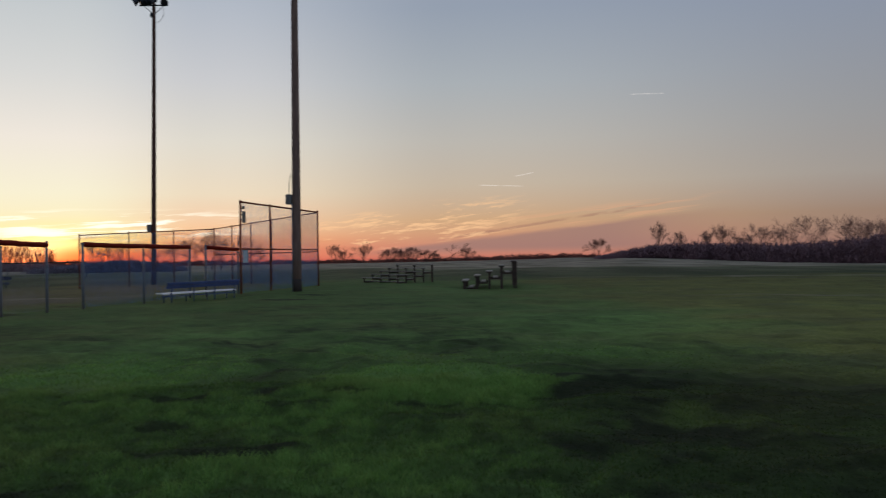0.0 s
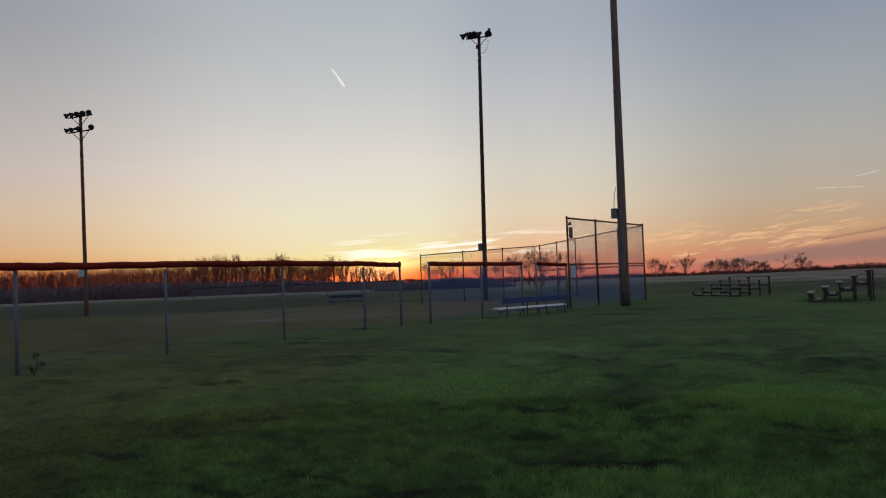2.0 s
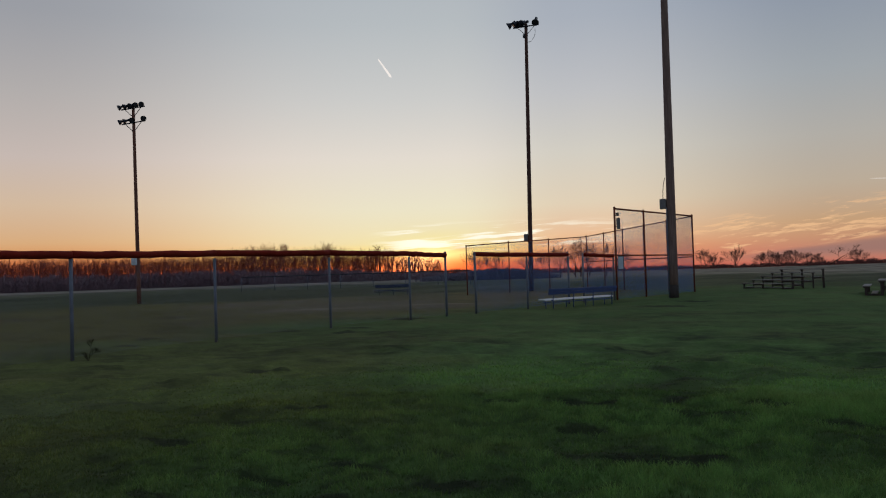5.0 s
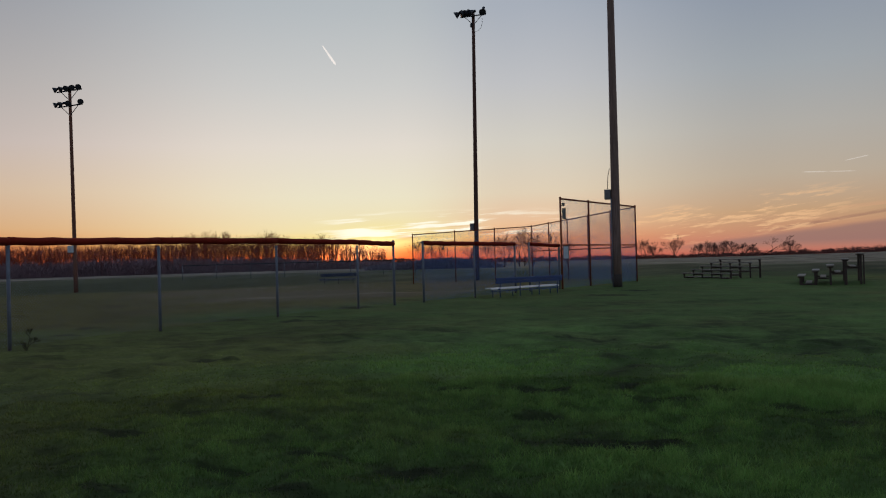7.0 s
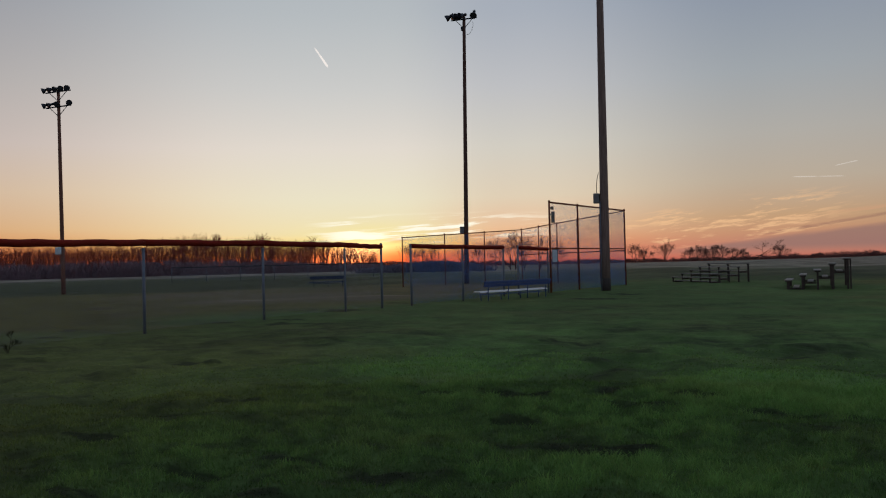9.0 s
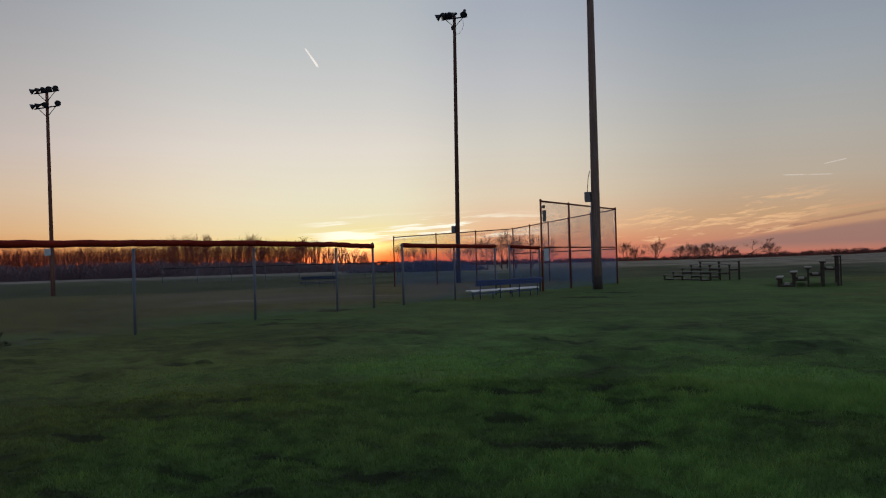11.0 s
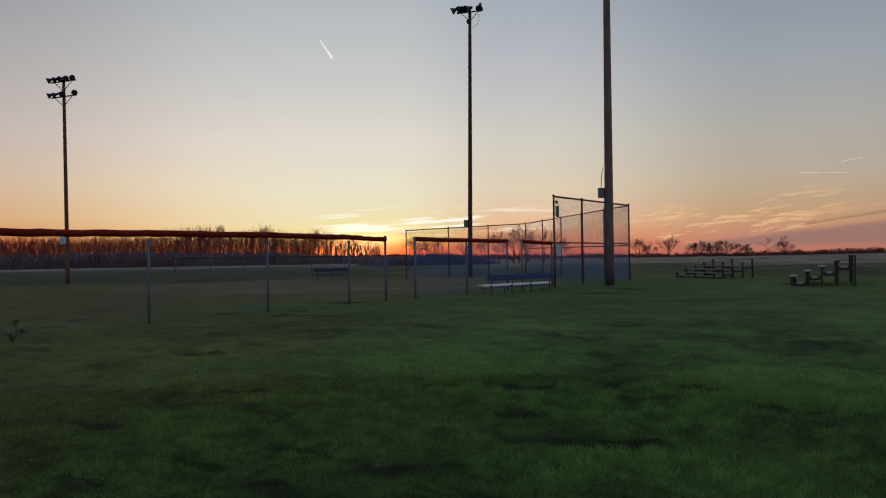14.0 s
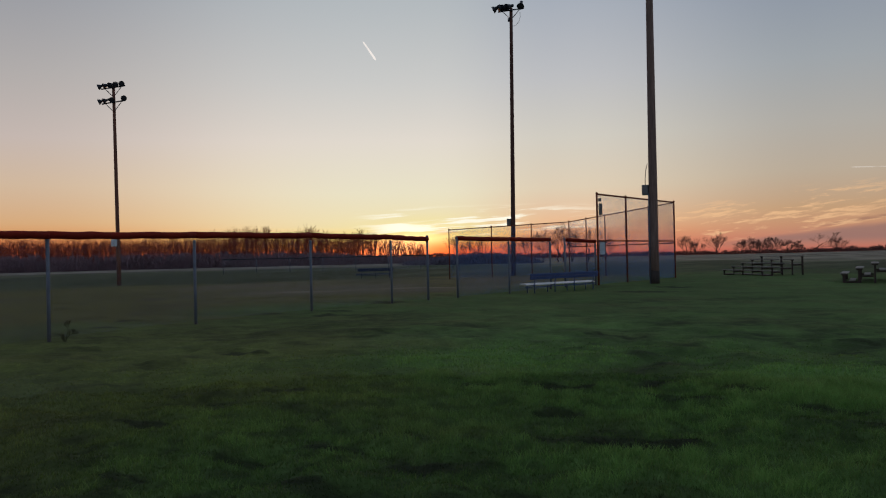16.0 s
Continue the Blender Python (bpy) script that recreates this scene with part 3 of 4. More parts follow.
capped_fence([(-10.85, 36.4), (-10.2, 39.3)], [2.2, 2.12], "short chain-link fence section with dark red cap by the backstop")


def backstop():
    """Tall brown-framed backstop: a side that comes forward, a back and a falling wing."""
    ob = thing("backstop", "tall chain-link baseball backstop with brown steel frame", "backstop")
    side = [Vector((-10.05, 39.25)).lerp(Vector((-8.08, 49.15)), k / 3) for k in range(4)]
    back = [Vector((-8.08, 49.15)).lerp(Vector((-17.5, 59.5)), k / 5) for k in range(6)]
    wing = [Vector((-17.5, 59.5)).lerp(Vector((-23.4, 50.9)), k / 3) for k in range(4)]
    h_side, h_back, h_wing = [4.42] * 4, [4.4 - 0.096 * k for k in range(6)], [3.92 - 0.19 * k for k in range(4)]
    for pts, hs, skip in ((side, h_side, 0), (back, h_back, 1), (wing, h_wing, 1)):
        for k, (p, h) in enumerate(zip(pts, hs)):
            if k >= skip:
                r = 0.048 if pts is side else 0.04
                tall = h + (0.05 if (pts is side and k in (0, 3)) else 0.04)
                part("post", post_mesh("post", tall, r, RUSTY_STEEL), None, ob, place=Matrix.Translation(flat(p)))
        for k in range(len(pts) - 1):
            a, b = pts[k], pts[k + 1]
            part("top_rail", Shape().tube([(*a, hs[k]), (*b, hs[k + 1])], 0.045 if pts is side else 0.034, 8), RUSTY_STEEL, ob, smooth=True)
            if pts is not wing:
                mid = 2.16 if pts is side else 2.05
                part("middle_rail", Shape().tube([(*a, mid), (*b, mid)], 0.035, 8), RUSTY_STEEL, ob, smooth=True)
            part("wire_mesh", link_panel(a, b, 0.05, hs[k], hs[k + 1], wire=0.0023), SKY_BLUE_WIRE, ob, "diamond wire mesh with the sky's blue put into its colour")
    return ob


backstop()


def board(name, label, category, p, z, size, mat, frame_mat, turn):
    """A small flat box fixed to a post, with a rim and two brackets."""
    ob = thing(name, label, category, Matrix.Translation((*p, z)) @ pose(0, 0, 0, 0, 0, turn))
    w, d, h = size
    part("panel", Shape().box((0, 0, 0), (w, d, h), bevel=min(w, d) * 0.12), mat, ob)
    rim = Shape()
    for sx in (-1, 1):
        rim.box((sx * (w / 2 - 0.012), -d / 2 - 0.004, 0), (0.024, 0.012, h))
    for sz in (-1, 1):
        rim.box((0, -d / 2 - 0.004, sz * (h / 2 - 0.012)), (w - 0.05, 0.012, 0.024))
    part("rim", rim, frame_mat, ob)
    for sz in (-1, 1):
        part("bracket", Shape().box((-w / 2 - 0.03, 0, sz * h * 0.25), (0.08, 0.04, 0.03)), STEEL_DARK, ob)
    return ob


board("notice_sign", "faded white notice sign fixed to the backstop post", "sign", (-9.8, 39.15), 1.79, (0.28, 0.03, 0.64), SIGN_WHITE, GALVANISED, 12)
board("control_box", "tall narrow dark box on the backstop post", "utility box", (-9.86, 39.2), 3.68, (0.17, 0.14, 0.54), BOX_GREY, STEEL_DARK, 12)
board("small_box", "small dark box near the backstop post top", "utility box", (-9.88, 39.2), 4.13, (0.12, 0.12, 0.15), BOX_GREY, STEEL_DARK, 12)


def far_fence():
    """The low fence on the far side of the diamond."""
    ob = thing("chain_link_fence", "low distant chain-link fence across the ball field", "fence", group="fences of the ball field")
    pts = [Vector((-66, 78)).lerp(Vector((-42, 92)), k / 7) for k in range(8)]
    post = post_mesh("post", 1.78, 0.04, GALVANISED)
    for p in pts:
        part("post", post, None, ob, place=Matrix.Translation(flat(p)))
    for a, b in zip(pts, pts[1:]):
        part("top_rail", Shape().tube([(*a, 1.72), (*b, 1.72)], 0.06, 8), STEEL_DARK, ob, "dark capped rail", smooth=True)
        part("wire_mesh", link_panel(a, b, 0.05, 1.7, 1.7, 0.12, 0.004), WIRE_PLAIN, ob)


far_fence()


# ---------- light poles ----------
def floodlight(parent, p, aim, name="floodlight", size=1.0):
    """A bowl floodlight with its ballast can and yoke, at p, shining along aim."""
    d = Vector(aim).normalized()
    m = Matrix.Translation(p) @ (-d).to_track_quat("Z", "Y").to_matrix().to_4x4() @ Matrix.Scale(size, 4)
    s = Shape().lathe([(0.001, 0.2), (0.1, 0.2), (0.13, 0.1), (0.22, -0.04), (0.29, -0.2), (0.3, -0.22), (0.27, -0.2), (0.2, -0.03), (0.1, 0.06), (0.001, 0.07)], m)
    lamp = part(name, s, LAMP_METAL, parent, smooth=True)
    part("ballast", Shape().lathe([(0.001, 0.5), (0.1, 0.5), (0.12, 0.46), (0.12, 0.24), (0.08, 0.19), (0.001, 0.19)], m, 12), LAMP_METAL, lamp, smooth=True)
    part("lens", Shape().lathe([(0.27, -0.19), (0.15, -0.215), (0.001, -0.22)], m), LAMP_LENS, lamp, smooth=True)
    foot = Vector(p) + Vector((0, 0, -0.3 * size))
    part("yoke", Shape().tube([foot, Vector(p) + Vector((0, 0, -0.1))], 0.025, 6), LAMP_METAL, lamp)
    return lamp


def light_pole(label, base, height, r0, r1, tiers, lean=(0, 0), turn=0.0, bulk=0.92, slope=0.0, wood=None):
    ob = thing("light_pole", label, "light pole", Matrix.Translation(flat(base)), group="light poles")
    top = Vector((lean[0], lean[1], height))
    line = [Vector((0, 0, -0.3)).lerp(top, k / 8) for k in range(9)]
    part("shaft", Shape().tube(line, [r0 + (r1 - r0) * k / 8 for k in range(9)], 16), wood or POLE_WOOD, ob, smooth=True)
    across = Vector((math.cos(radians(turn)), math.sin(radians(turn)), slope))
    for z, lamps, half in tiers:
        c = Vector((lean[0], lean[1], 0)) * (z / height) + Vector((0, 0, z)) + across.cross(Vector((0, 0, 1))) * (r1 + 0.06)
        part("crossarm", Shape().tube([c - across * half, c + across * half], 0.05, 8), LAMP_METAL, ob)
        for sgn in (-1, 1):
            part("brace", Shape().tube([c + across * sgn * half * 0.7, c + Vector((0, 0, -0.62)) - across * -sgn * 0.05], 0.024, 6), LAMP_METAL, ob)
        for u, aim in lamps:
            floodlight(ob, c + across * u + Vector((0, 0, 0.3 * bulk)), aim, size=bulk)
    return ob


# near pole: its top stays above the view
near = light_pole("tall weathered wooden light pole standing in the lawn", (-7.7, 40.95), 20.3, 0.235, 0.145, [], (0.1, 0))
part("butt", Shape().tube([(0, 0, -0.2), (0.0, 0, 0.62)], [0.248, 0.243], 16), POLE_DARK, near, "dark stained foot of the pole", smooth=True)
panel = part("switch_box", Shape().box((-0.34, -0.05, 4.6), (0.3, 0.24, 0.5), bevel=0.02), BOX_GREY, near, "grey metal switch box")
part("box_door", Shape().box((-0.34, -0.18, 4.62), (0.29, 0.02, 0.44), bevel=0.006), BOX_GREY, panel)
part("conduit", Shape().tube([(-0.17, -0.19, 0.0), (-0.16, -0.17, 4.4)], 0.03, 8), GALVANISED, near, smooth=True)
part("cable", Shape().tube([(-0.34, -0.05, 4.86), (-0.33, -0.06, 5.2), (-0.3, -0.05, 5.55), (-0.22, -0.02, 5.9)], 0.018, 6), BLACK_CABLE, near, smooth=True)

far = light_pole("tall wooden light pole with five floodlights on one crossarm", (-20.95, 56.75), 19.72, 0.175, 0.115,
                 [(19.5, [(-1.15, (-0.9, -0.2, -0.5)), (-0.72, (-0.75, -0.5, -0.45)), (-0.44, (-0.6, -0.7, -0.4)), (-0.18, (-0.5, -0.75, -0.35)), (0.72, (0.1, -0.68, -0.72))], 0.95)], (0.24, 0.1), turn=20,
                 bulk=0.92, slope=0.1, wood=POLE_FAR)
part("insulator", Shape().lathe([(0.001, 0.14), (0.07, 0.13), (0.09, 0.05), (0.09, -0.1), (0.05, -0.16), (0.001, -0.17)], Matrix.Translation((0.14, -0.12, 18.8)), 10), LAMP_METAL, far, smooth=True)
part("switch_box", Shape().box((-0.24, -0.05, 3.95), (0.28, 0.24, 0.5), bevel=0.02), BOX_GREY, far, "grey metal switch box")
part("cable", Shape().tube([(0.92, 0.1, 19.3), (0.96, 0.05, 18.95), (0.86, 0.0, 18.6), (0.66, -0.05, 18.35), (0.36, -0.05, 18.3)], 0.014, 6), BLACK_CABLE, far, smooth=True)

LEFT4 = [(-0.86, (-0.8, -0.5, -0.4)), (-0.5, (-0.4, -0.8, -0.4)), (-0.16, (0.1, -0.9, -0.4)), (0.18, (0.5, -0.8, -0.4)), (0.52, (0.8, -0.5, -0.4))]
left = light_pole("wooden light pole with two tiers of floodlights beyond the fence", (-45.3, 42.65), 14.15, 0.145, 0.1,
                  [(14.0, LEFT4, 0.8), (12.95, [(-0.86, (-0.8, -0.6, -0.4)), (-0.55, (-0.5, -0.8, -0.4)), (-0.08, (0.5, -0.8, -0.4)), (0.66, (0.75, -0.6, -0.4))], 0.8)], (-0.25, 0.05), turn=42, bulk=0.7, slope=0.2, wood=POLE_BROWN)
part("meter_box", Shape().box((-0.2, -0.22, 3.0), (0.42, 0.2, 0.5), bevel=0.03), SIGN_WHITE, left, "pale meter box")


# ---------- bench ----------
def bench(label, a, b, seat_mat, count=4, paint=None):
    """A players' bench that looks towards the field: blue back from a to b on the lawn side, plank seat beyond it."""
    paint = paint or BENCH_BLUE
    a, b = Vector((*a, 0)), Vector((*b, 0))
    along = (b - a).normalized()
    length = (b - a).length
    m = Matrix.Translation(a) @ Matrix.Rotation(math.atan2(along.y, along.x), 4, "Z")
    ob = thing("park_bench", label, "bench", m, group="benches")
    for y in (0.3, 0.46):
        part("seat_plank", Shape().box((length / 2 - 0.1, y, 0.37), (length, 0.145, 0.045), bevel=0.01), seat_mat, ob, "pale worn seat plank")
    part("seat_board", Shape().box((0, 0, 0), (length, 0.03, 0.08), pose(length / 2 - 0.1, 0.19, 0.355, -38, 0, 0), bevel=0.008), seat_mat, ob, "pale slanting board along the seat")
    part("seat_rail", Shape().box((length / 2 - 0.1, 0.215, 0.25), (length - 0.01, 0.03, 0.034)), paint, ob, "blue painted rail below the seat")
    for z, y in ((0.615, 0.06), (0.735, 0.03)):
        part("back_plank", Shape().box((length / 2, y, z), (length - 0.04, 0.04, 0.115), bevel=0.01), paint, ob, "blue painted back plank")
    for k in range(count):
        x = 0.3 + (length - 0.6) * k / (count - 1)
        s = Shape().tube([(x, 0.5, -0.05), (x, 0.5, 0.345)], 0.02, 8)
        s.tube([(x, 0.09, -0.05), (x, 0.08, 0.4), (x, 0.02, 0.79)], 0.02, 8)
        s.tube([(x, 0.53, 0.325), (x, 0.1, 0.325)], 0.022, 8)
        part("leg_frame", s, paint, ob, smooth=True)
    return ob


bench("blue bench with pale seat between lawn and fence", (-10.76, 31.37), (-8.98, 35.2), BENCH_WHITE)
bench("distant dark blue bench on the far side of the diamond", (-31.74, 52.54), (-29.41, 53.91), BENCH_DARK, 3, BENCH_DARK)


# ---------- bleachers ----------
def bleacher(label, origin, turn, levels, feet, length=3.2, pitch=0.625, frames=(0.1, 3.1), slim=1.0):
    """Timber bleacher on dark T-shaped posts: x runs up the rows, y along the planks.
    levels: height of each seat; feet: height of each foot plank between two rows; frames: where the post frames stand along y."""
    ob = thing("bleacher", label, "bleacher", Matrix.Translation(flat(origin)) @ pose(0, 0, 0, 0, 0, turn), group="bleachers")
    widths = [w * slim for w in (0.14, 0.13, 0.085, 0.13, 0.095)]
    last = len(levels) - 1
    for k, z in enumerate(levels):
        x = k * pitch
        part("seat_plank", Shape().box((x, length / 2, z), (0.26 * slim + 0.07, length, 0.05), bevel=0.01), BLEACHER_WOOD, ob)
        if k:
            mid = x - pitch / 2
            part("foot_plank", Shape().box((mid, length / 2, feet[k - 1]), (0.26, length, 0.045), bevel=0.008), BLEACHER_WOOD, ob)
        for y in frames:
            top = z - 0.028
            part("post", Shape().box((x, y, top / 2 - 0.05), (widths[k], 0.1, top + 0.1), bevel=0.012), BLEACHER_POST, ob)
            part("seat_bracket", Shape().box((x, y, z - 0.055), (0.24 * slim + 0.02, 0.11, 0.05), bevel=0.008), BLEACHER_POST, ob)
            if k == last:
                part("rear_post", Shape().box((x + 0.115 * slim, y, top / 2 - 0.06), (0.07 * slim, 0.09, top + 0.08), bevel=0.01), BLEACHER_POST, ob)
            if k:
                under = max(feet[k - 1] - 0.062, 0.02)
                part("bearer", Shape().box((x - pitch / 2, y, under), (pitch - widths[k] / 2 - widths[k - 1] / 2 - 0.004, 0.07, 0.08), bevel=0.008), BLEACHER_POST, ob)
    return ob


bleacher("five-row weathered timber bleacher seen end-on in the lawn", (0.67, 41.5), -2.4, (0.42, 0.66, 0.87, 1.16, 1.4), (0.09, 0.36, 0.57, 0.83))
bleacher("further five-row timber bleacher with long grey planks", (-3.41, 50.7), 38.7, (0.32, 0.52, 0.72, 0.92, 1.12), (0.09, 0.27, 0.46, 0.66), 4.1, 0.66, (0.06, 2.0, 3.95), 0.45)

# ---------- trees ----------
def grow(rnd, height, width=0.8, levels=4, trunk=0.2, lean=0.0, twigs=0.02, stem=0.22, limbs=4):
    """A bare tree whose limbs leave the stem one above the other and fork again and again: (trunk segments, branch segments), lists of (p, q, r0, r1).
    width: the crown's breadth against the height; stem: where the first limb leaves, against the height; limbs: their number."""
    trunk_out, branch_out = [], []

    def limb(p, d, length, r, level, steps):
        """One limb of some steps, bending upward, that sends a side limb from each joint and forks at its end."""
        for k in range(steps):
            bend = Vector((rnd.gauss(0, 1), rnd.gauss(0, 1), rnd.gauss(0.55, 0.75))) * (0.09 + 0.02 * level)
            d = (d + bend).normalized()
            q = p + d * (length / steps)
            r1 = max(r * (0.88 - 0.02 * level), twigs)
            branch_out.append((p, q, r, r1))
            p, r = q, r1
            if level >= levels:
                continue
            shoots = 2 if k == steps - 1 or (level == 2 and k) else (1 if k or level > 1 else 0)
            for _ in range(shoots):
                side = d.orthogonal().normalized()
                a = rnd.uniform(0, 2 * math.pi)
                side = side * math.cos(a) + d.cross(side) * math.sin(a)
                share = rnd.uniform(0.55, 0.85) * (1.0 - 0.3 * k / steps)
                limb(p, (d + side * rnd.uniform(0.4, 0.8)).normalized(), length * share, max(r * rnd.uniform(0.55, 0.75), twigs), level + 1, max(steps - 1, 2))

    top, line = height * min(stem + 0.32, 0.7), [Vector((0, 0, -0.3))]
    for k in range(1, 7):
        z = -0.3 + (top + 0.3) * k / 6
        line.append(Vector((lean * z * 0.8 + rnd.uniform(-0.014, 0.014) * height, rnd.uniform(-0.014, 0.014) * height, z)))
    girth = lambda t: trunk * (1.15 - 0.6 * t)
    for k in range(6):
        trunk_out.append((line[k], line[k + 1], girth(k / 6), girth((k + 1) / 6)))
    spin = rnd.uniform(0, 6.28)
    for k in range(limbs):
        t = k / max(limbs - 1, 1)
        at = min((stem + (top / height - stem) * t) * height / top, 0.999) * 6
        p = line[int(at)].lerp(line[int(at) + 1], at - int(at))
        tilt = (0.95 - 0.8 * t) * min(width, 1.1) * rnd.uniform(0.75, 1.2)
        a = spin + 2.4 * k + rnd.uniform(-0.4, 0.4)
        d = Vector((math.sin(tilt) * math.cos(a) + lean * 0.5, math.sin(tilt) * math.sin(a), math.cos(tilt))).normalized()
        reach = height * (0.58 - 0.14 * t) * rnd.uniform(0.75, 1.1)
        limb(p, d, reach, girth(at / 6) * rnd.uniform(0.5, 0.72), 1, 4)
    ends = np.array([q for _, q, _, _ in branch_out])
    up = height / ends[:, 2].max()
    out = width * height * 0.5 / np.percentile(np.abs(ends[:, :2] - np.median(ends[:, :2], 0)), 96)
    fit = lambda v: Vector((v.x * out, v.y * out, v.z * up))
    scale = lambda segs: [(fit(p), fit(q), a, b) for p, q, a, b in segs]
    return scale(trunk_out), scale(branch_out)


def segments_mesh(name, segs, mat, sides=3, place=None):
    """All segments as three-sided tapered bars in one mesh, by arrays."""
    p = np.array([s[0] for s in segs], float)
    q = np.array([s[1] for s in segs], float)
    r0 = np.array([s[2] for s in segs])[:, None]
    r1 = np.array([s[3] for s in segs])[:, None]
    d = q - p
    d /= np.linalg.norm(d, axis=1, keepdims=True) + 1e-9
    ref = np.where(np.abs(d[:, 2:3]) > 0.9, [[1.0, 0, 0]], [[0, 0, 1.0]])
    u = np.cross(d, ref)
    u /= np.linalg.norm(u, axis=1, keepdims=True) + 1e-9
    w = np.cross(d, u)
    rings = []
    for base, r in ((p, r0), (q, r1)):
        for k in range(sides):
            a = 2 * math.pi * k / sides
            rings.append(base + (u * math.cos(a) + w * math.sin(a)) * r)
    v = np.stack(rings, 1)
    i = np.arange(len(segs))[:, None] * (2 * sides)
    quads = np.concatenate([i + np.array([[k, (k + 1) % sides, sides + (k + 1) % sides, sides + k]]) for k in range(sides)])
    return fast_mesh(name, v.reshape(-1, 3), quads, mat)


def fast_mesh(name, v, faces, mat):
    me = bpy.data.meshes.new(name)
    faces = np.asarray(faces)
    me.vertices.add(len(v))
    me.vertices.foreach_set("co", np.ascontiguousarray(v, np.float32).ravel())
    size = faces.shape[1]
    me.loops.add(faces.size)
    me.loops.foreach_set("vertex_index", faces.astype(np.int32).ravel())
    me.polygons.add(len(faces))
    me.polygons.foreach_set("loop_start", np.arange(len(faces), dtype=np.int32) * size)
    me.update(calc_edges=True)
    me.materials.append(mat)
    return me


def polar(az_deg, r):
    return (-r * math.sin(radians(az_deg)), r * math.cos(radians(az_deg)))


def bare_tree(label, az_deg, r, height, seed, spread=0.8, lean=0.0, trunk=0.2, twigs=0.022, levels=4, stem=0.22, limbs=5, bark=None):
    rnd = random.Random(seed)
    bark = bark or BARK_DARK
    height -= float(land(*polar(az_deg, r))) if r > 250 else 0
    t, b = grow(rnd, height, spread, levels, trunk, lean, twigs, stem, limbs)
    ob = thing("bare_tree", label, "tree", Matrix.Translation(flat(polar(az_deg, r))), group="bare trees")
    part("trunk", segments_mesh("trunk", t, bark, 6), None, ob)
    part("crown", segments_mesh("crown", b, bark, 3), None, ob)
    return ob


# single trees that stand out along the horizon: azimuth, distance, height, seed, spread, lean
for row in ((18.3, 150, 6.6, 1, 0.75, 0.0), (17.3, 155, 7.6, 2, 0.95, 0.1), (16.3, 152, 7.2, 3, 0.9, -0.1), (15.2, 150, 6.6, 4, 1.0, 0.05), (16.9, 160, 6.0, 39, 0.8, 0.0),
            (24.3, 175, 6.0, 5, 0.7, 0.0), (23.4, 178, 5.6, 40, 0.7, 0.0), (22.6, 180, 6.0, 6, 0.8, 0.1), (20.6, 170, 4.8, 7, 0.8, 0.0), (14.0, 190, 5.2, 24, 0.9, 0.0), (19.5, 165, 5.0, 33, 0.9, 0.0)):
    bare_tree("bare spreading tree beyond the ball field", *row, trunk=0.11, twigs=0.016, stem=0.08, limbs=5)
for row in ((8.75, 390, 8.6, 8, 1.0, 0.0), (6.85, 390, 10.4, 9, 1.0, 0.0), (5.3, 400, 6.2, 10, 1.3, 0.0), (4.75, 405, 7.6, 11, 1.2, 0.0), (4.2, 400, 6.4, 37, 1.4, 0.0),
            (3.7, 410, 7.2, 12, 1.3, 0.0), (3.2, 400, 6.9, 13, 1.2, 0.0), (2.5, 405, 5.8, 16, 1.5, 0.0), (1.9, 405, 5.4, 38, 1.5, 0.0), (-0.3, 430, 6.8, 15, 1.2, 0.0), (8.2, 395, 6.0, 34, 1.3, 0.0)):
    bare_tree("distant bare tree on the horizon beyond the meadow", *row, trunk=0.24, twigs=0.036, stem=0.04, limbs=7, bark=BARK_FAR)
bare_tree("leaning broken bare tree on the horizon", 1.3, 400, 8.4, 14, 1.3, 0.9, 0.26, 0.05, 3, 0.2, 3)
bare_tree("lone round-crowned bare tree on the low rise", -9.5, 300, 7.6, 17, 1.1, 0.0, 0.16, 0.036, 4, 0.1, 7, BARK_FAR)
for row in ((-13.5, 240, 10.8, 43, 0.4), (-14.9, 240, 8.0, 19, 0.7), (-16.6, 236, 8.4, 20, 0.6), (-17.6, 238, 10.6, 21, 0.5), (-18.6, 236, 8.4, 25, 0.7), (-19.7, 232, 10.4, 22, 0.95),
            (-21.1, 234, 9.4, 26, 0.9), (-22.9, 228, 12.2, 27, 1.2), (-24.9, 228, 12.2, 29, 1.0), (-25.9, 232, 11.8, 30, 0.8), (-27.2, 226, 11.6, 31, 0.95), (-28.8, 226, 12.0, 32, 0.95)):
    bare_tree("tall bare tree above the dark hedgerow", *row, 0.0, 0.2, 0.024, 4, 0.3, 8, BARK_PALE)


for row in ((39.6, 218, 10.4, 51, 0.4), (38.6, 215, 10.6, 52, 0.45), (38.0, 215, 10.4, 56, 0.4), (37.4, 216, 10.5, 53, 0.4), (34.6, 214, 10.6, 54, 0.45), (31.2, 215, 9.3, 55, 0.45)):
    bare_tree("bare tree standing above the winter woodland", *row, 0.0, 0.16, 0.03, 3, 0.3, 8, BARK_GLARE)


